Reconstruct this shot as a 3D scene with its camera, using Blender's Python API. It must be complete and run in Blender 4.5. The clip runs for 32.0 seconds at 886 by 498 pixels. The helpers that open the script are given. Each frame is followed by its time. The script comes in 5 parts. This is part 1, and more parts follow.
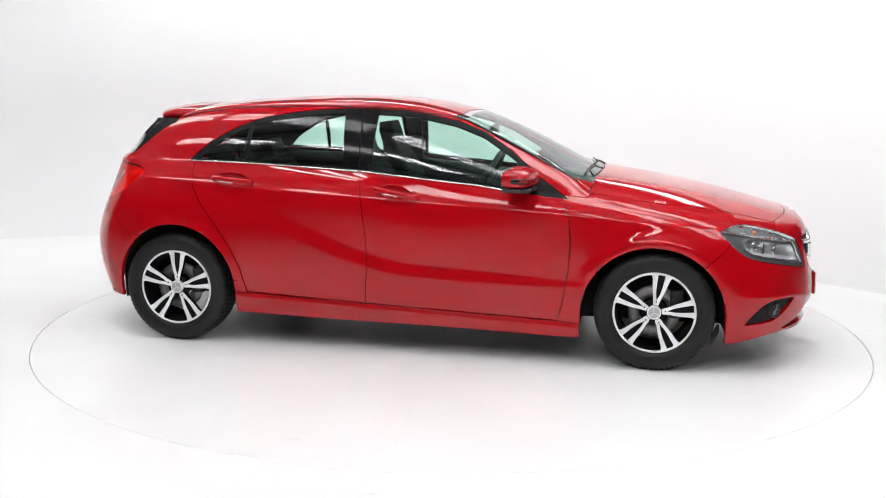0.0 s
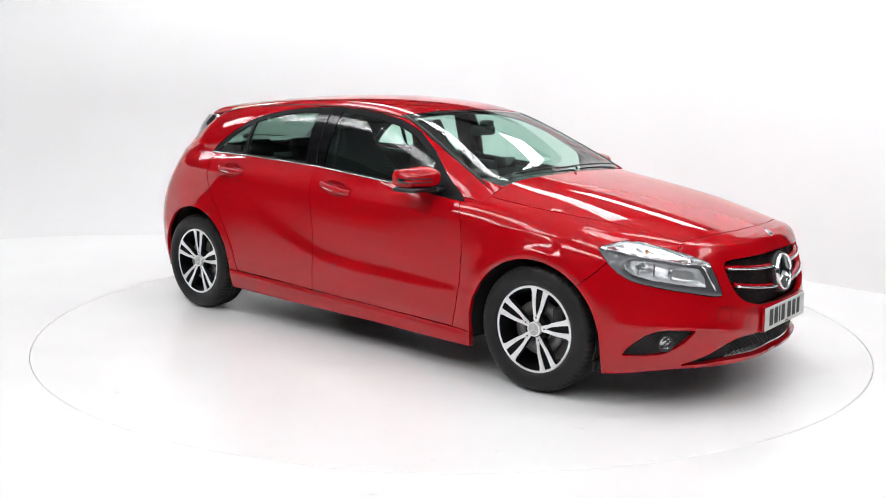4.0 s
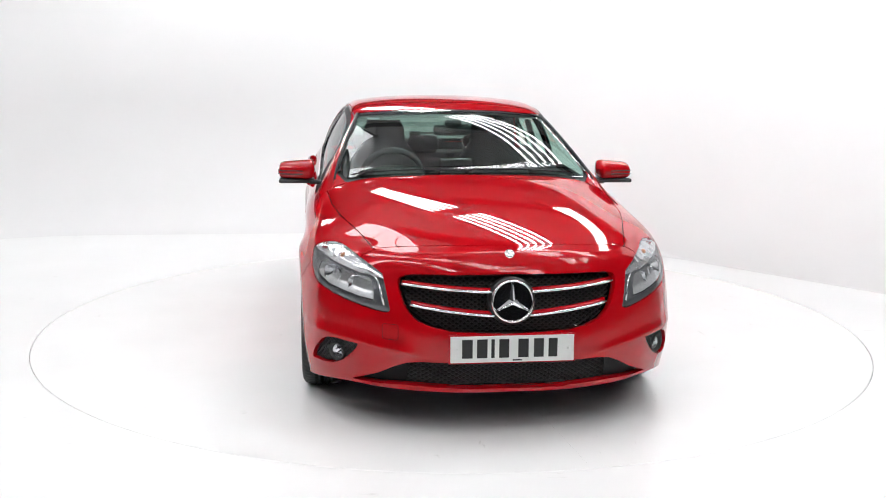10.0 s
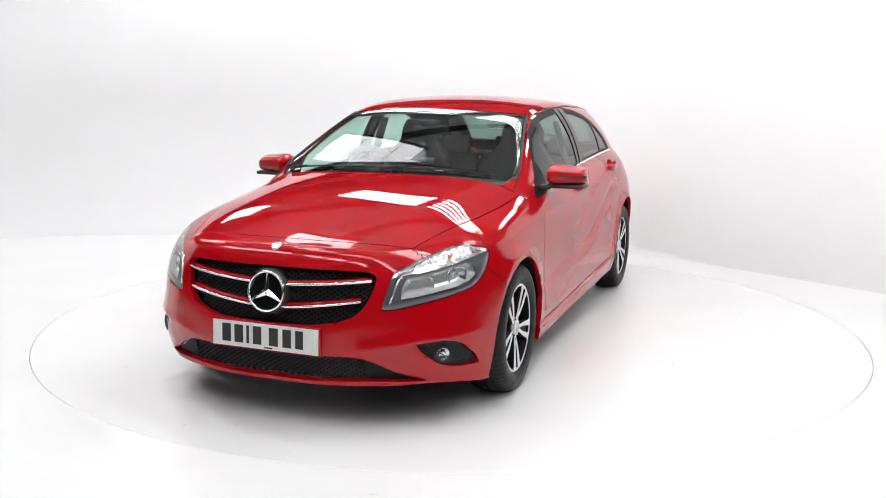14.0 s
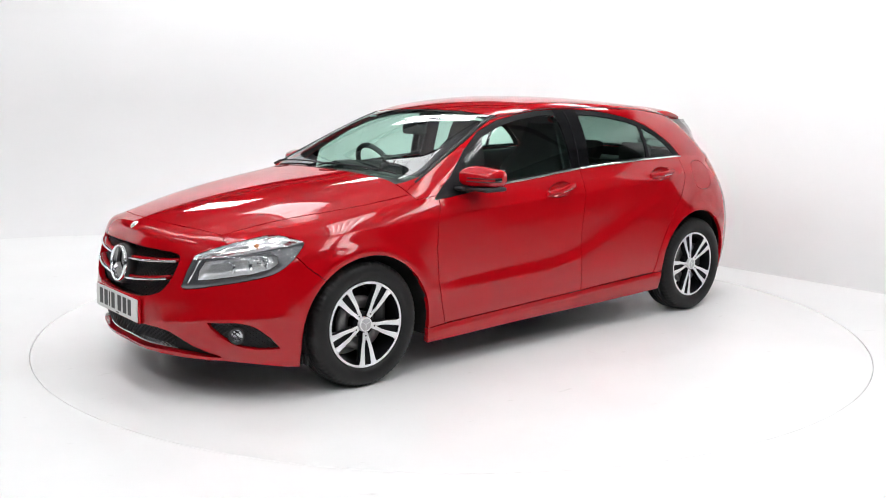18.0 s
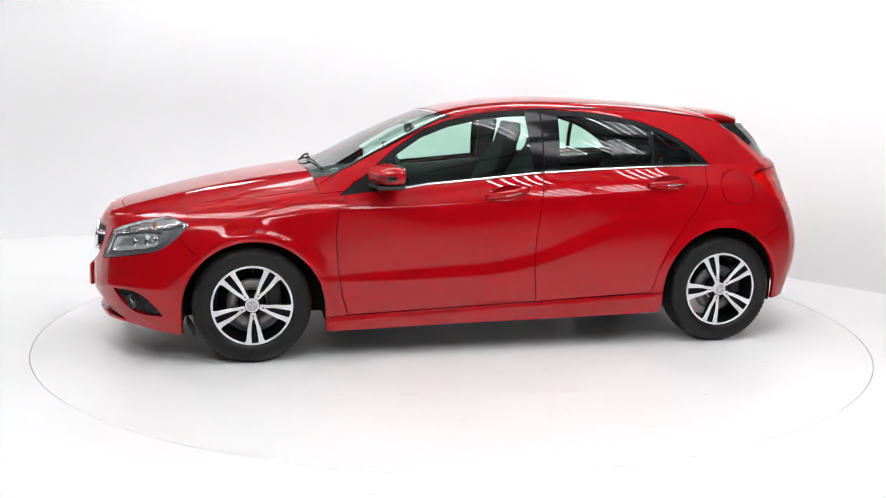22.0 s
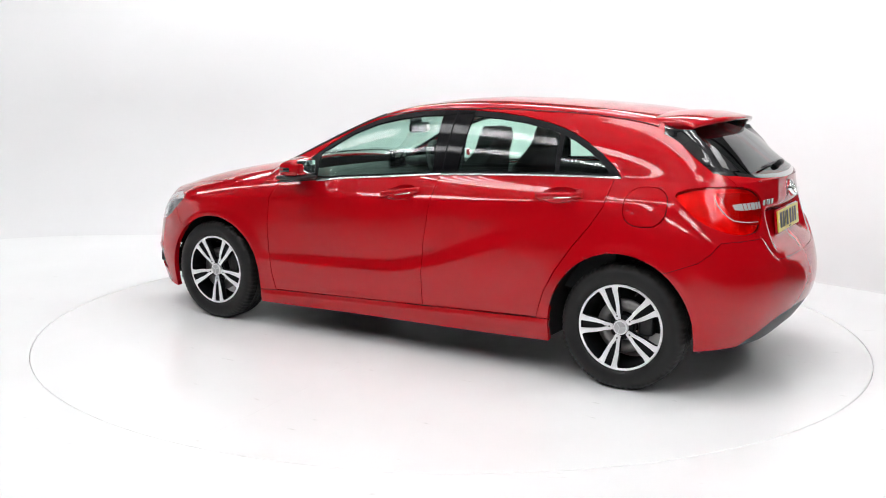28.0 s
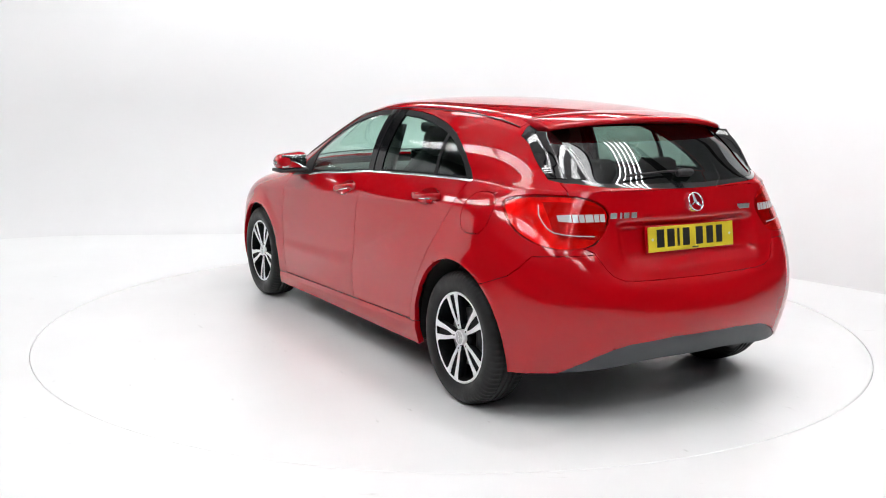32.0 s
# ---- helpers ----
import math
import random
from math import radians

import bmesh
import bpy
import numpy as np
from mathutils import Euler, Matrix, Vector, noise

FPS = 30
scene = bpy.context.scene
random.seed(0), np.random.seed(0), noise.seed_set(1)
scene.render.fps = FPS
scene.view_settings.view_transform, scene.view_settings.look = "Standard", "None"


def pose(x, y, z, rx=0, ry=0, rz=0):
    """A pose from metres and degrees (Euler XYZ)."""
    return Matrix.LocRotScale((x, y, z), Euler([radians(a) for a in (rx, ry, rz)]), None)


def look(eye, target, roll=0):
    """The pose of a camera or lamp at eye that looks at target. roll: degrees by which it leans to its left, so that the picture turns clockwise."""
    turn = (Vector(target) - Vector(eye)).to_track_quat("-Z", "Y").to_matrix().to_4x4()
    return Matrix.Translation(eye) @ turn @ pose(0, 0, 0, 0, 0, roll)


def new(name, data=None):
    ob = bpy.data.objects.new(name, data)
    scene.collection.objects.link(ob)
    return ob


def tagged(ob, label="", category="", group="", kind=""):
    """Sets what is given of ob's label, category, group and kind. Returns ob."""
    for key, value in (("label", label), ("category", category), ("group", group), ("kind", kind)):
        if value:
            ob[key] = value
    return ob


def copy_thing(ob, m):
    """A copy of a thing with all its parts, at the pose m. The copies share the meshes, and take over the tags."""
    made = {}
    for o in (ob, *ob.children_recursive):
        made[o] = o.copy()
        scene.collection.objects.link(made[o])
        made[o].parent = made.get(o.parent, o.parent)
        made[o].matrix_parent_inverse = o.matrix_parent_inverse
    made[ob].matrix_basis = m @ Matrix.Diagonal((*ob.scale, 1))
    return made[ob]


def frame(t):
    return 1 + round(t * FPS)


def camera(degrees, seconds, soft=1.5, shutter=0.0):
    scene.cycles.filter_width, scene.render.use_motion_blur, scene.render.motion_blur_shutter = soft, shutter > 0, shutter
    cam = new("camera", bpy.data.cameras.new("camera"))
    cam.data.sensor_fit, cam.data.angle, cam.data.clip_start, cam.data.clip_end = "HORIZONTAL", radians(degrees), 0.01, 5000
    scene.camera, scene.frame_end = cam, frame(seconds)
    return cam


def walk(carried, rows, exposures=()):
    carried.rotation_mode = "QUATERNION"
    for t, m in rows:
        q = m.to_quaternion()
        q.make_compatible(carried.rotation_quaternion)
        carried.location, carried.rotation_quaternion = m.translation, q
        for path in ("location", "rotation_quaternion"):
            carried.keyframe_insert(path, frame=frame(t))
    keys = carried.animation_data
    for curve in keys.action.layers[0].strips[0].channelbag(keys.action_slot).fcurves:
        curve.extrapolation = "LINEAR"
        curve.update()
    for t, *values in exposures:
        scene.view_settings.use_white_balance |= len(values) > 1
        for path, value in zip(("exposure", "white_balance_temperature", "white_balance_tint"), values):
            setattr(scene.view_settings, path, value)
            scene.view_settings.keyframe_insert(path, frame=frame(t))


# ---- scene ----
RATE, ANGLE0 = -7.1345, -10.68          # turntable: degrees a second, degrees at the start
CAR_OFF = Vector((-0.0953, -0.0400, 0.0))
cam = camera(51.01, 32.0, soft=1.0)
EYE = Vector((0.0, -5.862, 1.443))
AIM = Vector((math.sin(radians(-0.504)) * math.cos(radians(-9.625)), math.cos(radians(-0.504)) * math.cos(radians(-9.625)), math.sin(radians(-9.625))))
STAND = look(EYE, EYE + AIM, 0.6)
walk(cam, [(0.0, STAND), (32.0, STAND)], [(0.0, 0.13), (32.0, 0.13)])

# ---- light ----
world = bpy.data.worlds.new("hall_air")
scene.world = world
world.use_nodes = True
world.node_tree.nodes["Background"].inputs[0].default_value = (0.9, 0.95, 1.0, 1)
world.node_tree.nodes["Background"].inputs[1].default_value = 0.02
TUBE_POWER = 20.0
SKY_POWER = 5.0


# ---- materials ----
def mat(name, color, rough=0.5, metal=0.0, coat=0.0, var=0.0, vscale=6.0, bump=0.0, bscale=60.0, emit=0.0, trans=0.0, ior=1.5, spec=None, coat_rough=0.03):
    m = bpy.data.materials.new(name)
    m.use_nodes = True
    nt = m.node_tree
    b = nt.nodes["Principled BSDF"]
    b.inputs["Base Color"].default_value = (*color, 1)
    b.inputs["Roughness"].default_value = rough
    b.inputs["Metallic"].default_value = metal
    b.inputs["Coat Weight"].default_value = coat
    b.inputs["Coat Roughness"].default_value = coat_rough
    b.inputs["IOR"].default_value = ior
    b.inputs["Transmission Weight"].default_value = trans
    if spec is not None:
        b.inputs["Specular IOR Level"].default_value = spec
    if emit:
        b.inputs["Emission Color"].default_value = (*color, 1)
        b.inputs["Emission Strength"].default_value = emit
    tc = nt.nodes.new("ShaderNodeTexCoord")
    if var:
        n = nt.nodes.new("ShaderNodeTexNoise")
        n.inputs["Scale"].default_value = vscale
        n.inputs["Detail"].default_value = 6
        nt.links.new(tc.outputs["Object"], n.inputs["Vector"])
        r = nt.nodes.new("ShaderNodeMapRange")
        r.inputs["From Min"].default_value, r.inputs["From Max"].default_value = 0.3, 0.7
        r.inputs["To Min"].default_value, r.inputs["To Max"].default_value = 1 - var, 1 + var
        nt.links.new(n.outputs["Fac"], r.inputs["Value"])
        mx = nt.nodes.new("ShaderNodeMix")
        mx.data_type, mx.blend_type = "RGBA", "MULTIPLY"
        mx.inputs["Factor"].default_value = 1
        mx.inputs[6].default_value = (*color, 1)
        nt.links.new(r.outputs["Result"], mx.inputs[7])
        nt.links.new(mx.outputs[2], b.inputs["Base Color"])
        rr = nt.nodes.new("ShaderNodeMapRange")
        rr.inputs["From Min"].default_value, rr.inputs["From Max"].default_value = 0.3, 0.7
        rr.inputs["To Min"].default_value, rr.inputs["To Max"].default_value = max(0, rough * (1 - var)), min(1, rough * (1 + var))
        nt.links.new(n.outputs["Fac"], rr.inputs["Value"])
        nt.links.new(rr.outputs["Result"], b.inputs["Roughness"])
    if bump:
        n2 = nt.nodes.new("ShaderNodeTexNoise")
        n2.inputs["Scale"].default_value = bscale
        n2.inputs["Detail"].default_value = 4
        nt.links.new(tc.outputs["Object"], n2.inputs["Vector"])
        bp = nt.nodes.new("ShaderNodeBump")
        bp.inputs["Strength"].default_value = bump
        bp.inputs["Distance"].default_value = 0.002
        nt.links.new(n2.outputs["Fac"], bp.inputs["Height"])
        nt.links.new(bp.outputs["Normal"], b.inputs["Normal"])
    return m


M_PAINT = mat("red_car_paint", (0.45, 0.0016, 0.006), 0.5, 0.0, 1.0, 0.03, 900, spec=0.0, coat_rough=0.008)
M_PAINT.node_tree.nodes["Principled BSDF"].inputs["Coat IOR"].default_value = 1.52
M_WALL = mat("white_painted_wall", (0.83, 0.83, 0.83), 0.75, var=0.015, vscale=0.7, bump=0.1, bscale=120)
M_FLOOR = mat("white_glossy_floor", (0.90, 0.905, 0.90), 0.28, var=0.02, vscale=1.3, bump=0.03, bscale=30, spec=0.35)
M_DISC = mat("white_turntable_paint", (0.90, 0.905, 0.90), 0.26, var=0.02, vscale=1.7, bump=0.03, bscale=30, spec=0.35)


def scuffed(m, scale, low, high, dark):
    """Sparse faint scuffs and specks of dirt over a painted floor."""
    nt = m.node_tree
    b = nt.nodes["Principled BSDF"]
    under = b.inputs["Base Color"].links[0].from_socket
    tc = nt.nodes.new("ShaderNodeTexCoord")
    mp = nt.nodes.new("ShaderNodeMapping")
    mp.inputs["Scale"].default_value = (1.0, 2.6, 1.0)
    mp.inputs["Rotation"].default_value = (0, 0, 0.7)
    n = nt.nodes.new("ShaderNodeTexNoise")
    n.inputs["Scale"].default_value, n.inputs["Detail"].default_value, n.inputs["Roughness"].default_value = scale, 9, 0.62
    r = nt.nodes.new("ShaderNodeMapRange")
    r.inputs["From Min"].default_value, r.inputs["From Max"].default_value = low, high
    r.inputs["To Min"].default_value, r.inputs["To Max"].default_value = 0.0, 1.0
    mx = nt.nodes.new("ShaderNodeMix")
    mx.data_type, mx.blend_type = "RGBA", "MULTIPLY"
    mx.inputs[7].default_value = (dark, dark, dark * 0.98, 1)
    nt.links.new(tc.outputs["Object"], mp.inputs["Vector"])
    nt.links.new(mp.outputs["Vector"], n.inputs["Vector"])
    nt.links.new(n.outputs["Fac"], r.inputs["Value"])
    nt.links.new(r.outputs["Result"], mx.inputs["Factor"])
    nt.links.new(under, mx.inputs[6])
    nt.links.new(mx.outputs[2], b.inputs["Base Color"])


scuffed(M_FLOOR, 5.0, 0.66, 0.74, 0.80)
scuffed(M_DISC, 6.0, 0.66, 0.74, 0.80)
M_SEAM = mat("grey_seam_dirt", (0.30, 0.30, 0.29), 0.8, var=0.3, vscale=20)
M_ROOF = mat("pale_grey_roof_sheeting", (0.72, 0.725, 0.73), 0.6, var=0.1, vscale=2)
M_BEAM = mat("dark_steel_beam", (0.05, 0.05, 0.055), 0.5, var=0.2, vscale=4)
M_HALL = mat("grey_hall_cladding", (0.12, 0.12, 0.124), 0.7, var=0.2, vscale=1.5)
M_TUBE = mat("lit_fluorescent_tube", (0.985, 0.985, 1.0), 0.5, emit=TUBE_POWER)
M_SKYLIGHT = mat("daylit_roof_sheet", (0.97, 0.985, 1.0), 0.5, emit=SKY_POWER)
M_TRAY = mat("grey_enamel_tray", (0.14, 0.14, 0.14), 0.5, var=0.05)
M_NET = mat("black_net_plastic", (0.022, 0.022, 0.023), 0.45, spec=0.4, var=0.2, vscale=50)
M_BLACK = mat("black_plastic", (0.013, 0.013, 0.014), 0.45, var=0.1, vscale=40, bump=0.1, bscale=500)
M_GLOSS = mat("gloss_black_trim", (0.006, 0.006, 0.007), 0.06, coat=1.0)
M_RUBBER = mat("black_window_rubber", (0.007, 0.007, 0.008), 0.5, var=0.1, vscale=30, spec=0.15)
M_PILLAR = mat("black_pillar_film", (0.006, 0.006, 0.007), 0.10, spec=0.25)
M_LINER = mat("dark_inner_shell", (0.008, 0.008, 0.008), 0.9)
M_CHROME = mat("bright_chrome", (0.86, 0.87, 0.88), 0.08, 1.0)
M_SILVER = mat("machined_alloy", (0.90, 0.90, 0.91), 0.32, 0.12, 0.3, 0.05, 30)
M_HUBCAP = mat("pale_hub_cap", (0.50, 0.50, 0.51), 0.35, 0.25, var=0.06, vscale=90)
M_RIMBLACK = mat("gloss_black_alloy", (0.005, 0.005, 0.006), 0.5, 0.0, 0.0, spec=0.15)
M_TYRE = mat("tyre_rubber", (0.013, 0.013, 0.013), 0.5, spec=0.3, var=0.25, vscale=18, bump=0.25, bscale=220)
M_GREY = mat("grey_bumper_plastic", (0.045, 0.05, 0.055), 0.5, var=0.1, vscale=30, bump=0.1, bscale=300)
M_CABIN = mat("dark_cabin_plastic", (0.022, 0.023, 0.025), 0.6, var=0.15, vscale=20, bump=0.2, bscale=300)
M_SEAT = mat("black_seat_cloth", (0.020, 0.020, 0.022), 0.85, var=0.25, vscale=60, bump=0.4, bscale=400)
M_LINING = mat("grey_headlining", (0.28, 0.28, 0.27), 0.9, var=0.06, vscale=40)
M_DISCBRAKE = mat("brake_disc_steel", (0.26, 0.255, 0.25), 0.4, 0.8, var=0.12, vscale=60)
M_PLATE_W = mat("white_plate", (0.72, 0.73, 0.71), 0.35, coat=0.4, var=0.03, vscale=30)
M_PLATE_Y = mat("yellow_plate", (0.72, 0.56, 0.03), 0.35, coat=0.4, var=0.03, vscale=30)
M_INK = mat("black_plate_ink", (0.012, 0.012, 0.012), 0.45)
M_STICKER = mat("white_sticker", (0.7, 0.75, 0.78), 0.5)


def glass(name, tint, rough=0.0, ior=1.5):
    m = bpy.data.materials.new(name)
    m.use_nodes = True
    nt = m.node_tree
    nt.nodes.remove(nt.nodes["Principled BSDF"])
    out = nt.nodes["Material Output"]
    g = nt.nodes.new("ShaderNodeBsdfGlossy")
    g.inputs["Roughness"].default_value = 0.005
    tr = nt.nodes.new("ShaderNodeBsdfTransparent")
    tr.inputs["Color"].default_value = (*tint, 1)
    lw = nt.nodes.new("ShaderNodeLayerWeight")
    lw.inputs["Blend"].default_value = 0.5
    pw = nt.nodes.new("ShaderNodeMath")
    pw.operation = "POWER"
    pw.inputs[1].default_value = 5.0
    nt.links.new(lw.outputs["Facing"], pw.inputs[0])
    f0 = ((ior - 1) / (ior + 1)) ** 2
    fr = nt.nodes.new("ShaderNodeMath")
    fr.operation = "MULTIPLY_ADD"
    fr.inputs[1].default_value, fr.inputs[2].default_value = 1 - f0, f0
    nt.links.new(pw.outputs[0], fr.inputs[0])
    mx = nt.nodes.new("ShaderNodeMixShader")
    nt.links.new(fr.outputs[0], mx.inputs[0])
    nt.links.new(tr.outputs[0], mx.inputs[1])
    nt.links.new(g.outputs[0], mx.inputs[2])
    nt.links.new(mx.outputs[0], out.inputs[0])
    return m


M_GLASS = glass("green_tinted_glass", (0.72, 0.92, 0.84), ior=1.65)
M_WSCREEN = glass("windscreen_glass", (0.74, 0.93, 0.86), ior=1.85)
M_REARGLASS = glass("tinted_rear_glass", (0.22, 0.30, 0.27), ior=1.85)
M_LENS = glass("clear_lamp_lens", (0.93, 0.94, 0.95), ior=1.45)
M_REDLENS = glass("red_lamp_lens", (0.98, 0.16, 0.14), ior=1.5)
M_REFL = mat("chrome_reflector", (0.75, 0.76, 0.78), 0.18, 1.0)
M_HOUSING = mat("grey_lamp_housing", (0.11, 0.114, 0.12), 0.35, 0.2)
M_LAMPIN = mat("silvered_lamp_inside", (0.86, 0.865, 0.87), 0.12, 0.9, var=0.15, vscale=55)
M_LAMPSHELL = mat("pale_lamp_shell", (0.66, 0.665, 0.67), 0.16, 0.55, var=0.1, vscale=60)
M_CLEAR = mat("milky_clear_plastic", (0.52, 0.50, 0.50), 0.2, coat=0.8, var=0.06, vscale=150)
M_REDDARK = mat("dark_red_lamp_block", (0.40, 0.006, 0.008), 0.2, coat=0.8, var=0.25, vscale=25)
M_REDCORE = mat("red_lamp_core", (0.86, 0.014, 0.016), 0.25, 0.0, 0.6, var=0.3, vscale=14)
M_AMBER = mat("amber_bulb", (0.55, 0.20, 0.06), 0.3, coat=0.5)


# ---- mesh helpers ----
def mesh_of(bm, name, material, smooth=True):
    bm.normal_update()
    me = bpy.data.meshes.new(name)
    bm.to_mesh(me)
    bm.free()
    me.materials.append(material)
    if smooth:
        me.polygons.foreach_set("use_smooth", [True] * len(me.polygons))
    return me


def part(name, bm, material, parent=None, label="", smooth=True):
    ob = new(name, mesh_of(bm, name, material, smooth))
    ob.parent = parent
    return tagged(ob, label) if label else ob


def thing(name, label, category, group="", kind="", m=None):
    ob = new(name)
    ob.empty_display_size = 0.1
    if m is not None:
        ob.matrix_basis = m
    return tagged(ob, label, category, group, kind)


def grid_bm(P, closed_u=False, closed_v=False, bm=None):
    """A quad sheet from an array of points (n, m, 3)."""
    bm = bm or bmesh.new()
    n, k = P.shape[:2]
    vs = [[bm.verts.new(P[i, j]) for j in range(k)] for i in range(n)]
    for i in range(n if closed_u else n - 1):
        for j in range(k if closed_v else k - 1):
            a, b, c, d = vs[i][j], vs[(i + 1) % n][j], vs[(i + 1) % n][(j + 1) % k], vs[i][(j + 1) % k]
            q = []
            for v in (a, b, c, d):
                if v not in q:
                    q.append(v)
            if len(q) > 2:
                bm.faces.new(q)
    return bm


def box(bm, cx, cy, cz, sx, sy, sz, bev=0.0, m=None, seg=2):
    r = bmesh.ops.create_cube(bm, size=1, matrix=Matrix.Translation((cx, cy, cz)) @ Matrix.Diagonal((sx, sy, sz, 1)))
    if bev:
        es = list({e for v in r["verts"] for e in v.link_edges})
        r2 = bmesh.ops.bevel(bm, geom=es, offset=bev, segments=seg, profile=0.5, affect="EDGES")
        vs = list({v for f in r2["faces"] for v in f.verts} | {v for v in r["verts"] if v.is_valid})
    else:
        vs = r["verts"]
    if m is not None:
        bmesh.ops.transform(bm, matrix=m, verts=vs)
    return bm


def lathe(profile, n=48, axis="y", bm=None, closed=False):
    """Turn a profile of (radius, along) round an axis."""
    a = np.linspace(0, 2 * math.pi, n, endpoint=False)
    pr = np.array(profile, float)
    r, h = pr[:, 0][None, :], pr[:, 1][None, :]
    c, s = np.cos(a)[:, None], np.sin(a)[:, None]
    if axis == "y":
        P = np.stack([r * c, h + 0 * c, r * s], -1)
    elif axis == "x":
        P = np.stack([h + 0 * c, r * c, r * s], -1)
    else:
        P = np.stack([r * c, r * s, h + 0 * c], -1)
    return grid_bm(P, closed_u=True, closed_v=closed, bm=bm)


def tube(bm, pts, rad, n=8, cap=True, flat=1.0, up=(0, 0, 1)):
    """A round or flattened bar along points."""
    pts = [Vector(p) for p in pts]
    rings = []
    for i, p in enumerate(pts):
        d = (pts[min(i + 1, len(pts) - 1)] - pts[max(i - 1, 0)]).normalized()
        a = d.cross(Vector(up)).normalized()
        b = a.cross(d).normalized()
        rings.append([bm.verts.new(p + a * (math.cos(2 * math.pi * k / n) * rad) + b * (math.sin(2 * math.pi * k / n) * rad * flat)) for k in range(n)])
    for r0, r1 in zip(rings, rings[1:]):
        for k in range(n):
            bm.faces.new((r0[k], r0[(k + 1) % n], r1[(k + 1) % n], r1[k]))
    if cap:
        bm.faces.new(rings[0][::-1])
        bm.faces.new(rings[-1])
    return bm


def spline(t, P, tq):
    """Natural cubic spline through P at the knots t."""
    t, P, tq = np.asarray(t, float), np.asarray(P, float), np.asarray(tq, float)
    if P.ndim == 1:
        return spline(t, P[:, None], tq)[:, 0]
    n = len(t)
    h = np.diff(t)
    A, B = np.eye(n), np.zeros_like(P)
    for i in range(1, n - 1):
        A[i, i - 1], A[i, i], A[i, i + 1] = h[i - 1], 2 * (h[i - 1] + h[i]), h[i]
        B[i] = 6 * ((P[i + 1] - P[i]) / h[i] - (P[i] - P[i - 1]) / h[i - 1])
    M = np.linalg.solve(A, B)
    k = np.clip(np.searchsorted(t, tq) - 1, 0, n - 2)
    a, b, hk = (t[k + 1] - tq)[:, None], (tq - t[k])[:, None], h[k][:, None]
    return M[k] * a ** 3 / (6 * hk) + M[k + 1] * b ** 3 / (6 * hk) + (P[k] / hk - M[k] * hk / 6) * a + (P[k + 1] / hk - M[k + 1] * hk / 6) * b


def curve(xs, ys, xq):
    """A smooth curve y(x) that does not overshoot; xs rising."""
    xs, ys, xq = np.asarray(xs, float), np.asarray(ys, float), np.asarray(xq, float)
    h, d = np.diff(xs), np.diff(ys) / np.diff(xs)
    m = np.zeros_like(ys)
    m[0], m[-1] = d[0], d[-1]
    for i in range(1, len(xs) - 1):
        m[i] = 0 if d[i - 1] * d[i] <= 0 else (h[i - 1] + h[i]) * 3 / ((2 * h[i] + h[i - 1]) / d[i - 1] + (h[i] + 2 * h[i - 1]) / d[i])
    xq = np.clip(xq, xs[0], xs[-1])
    k = np.clip(np.searchsorted(xs, xq) - 1, 0, len(xs) - 2)
    s = (xq - xs[k]) / h[k]
    return (1 + 2 * s) * (1 - s) ** 2 * ys[k] + s * (1 - s) ** 2 * h[k] * m[k] + s * s * (3 - 2 * s) * ys[k + 1] + s * s * (s - 1) * h[k] * m[k + 1]


def soften(P, times, mid=True):
    """Relax a sheet of points; its last column lies on the car's middle plane, its other borders stay."""
    k = P.shape[1]
    if mid:
        P = np.concatenate([P, P[:, -2::-1] * np.array([1, -1, 1])], 1)
    for _ in range(times):
        Q = P.copy()
        Q[1:-1] += 0.25 * (P[2:] + P[:-2] - 2 * P[1:-1])
        R2 = Q.copy()
        R2[:, 1:-1] += 0.25 * (Q[:, 2:] + Q[:, :-2] - 2 * Q[:, 1:-1])
        R2[:, 0], R2[:, -1], R2[0], R2[-1] = P[:, 0], P[:, -1], P[0], P[-1]
        P = R2
    return P[:, :k]

# ---- the hall ----
def wall_path():
    """The plan of the white screen wall round the turntable, corners rounded."""
    pts = [(-6.1, 0.4), (-6.0, 2.6), (-5.2, 4.13), (-0.35, 5.04), (2.9, 1.25), (3.65, 0.38)]
    out = [Vector(pts[0])]
    n = len(pts)
    for i in range(1, n - 1):
        p0, p1, p2 = Vector(pts[i - 1]), Vector(pts[i]), Vector(pts[(i + 1) % n])
        a, b = (p0 - p1), (p2 - p1)
        r = 1.3 if 0 < i < n - 1 else 0.2
        a, b = p1 + a.normalized() * min(r, a.length * 0.45), p1 + b.normalized() * min(r, b.length * 0.45)
        for k in range(11):
            s = k / 10
            out.append(a * (1 - s) ** 2 + p1 * (2 * s * (1 - s)) + b * s * s)
    return out + [Vector(pts[-1])]


WALL_H = 2.65
path = wall_path()
cx0 = Vector((-0.3, -1.5))
rows = []
arc = [0.0]
for p, q in zip(path, path[1:]):
    arc.append(arc[-1] + (q - p).length)
for p, l in zip(path, arc):
    out = (p - cx0).normalized()
    # a wide cove along the far side that runs out to a square foot on the right
    r = 0.012 + 1.3 * min(1, max(0, (11.2 - l) / 2.5)) ** 2
    foot = [(p - out * (r * (1 - math.sin(t))), 0.001 + r * (1 - math.cos(t))) for t in np.linspace(0, math.pi / 2, 14)]
    rows.append([(*q, z) for q, z in foot + [(p, WALL_H), (p + out * 0.12, WALL_H), (p + out * 0.12, -0.1)]])
bm = grid_bm(np.array(rows))
for f in bm.faces:
    f.smooth = True
tagged(part("wall_screen", bm, M_WALL, None), "tall white painted screen wall round the turntable", "wall", kind="structure")

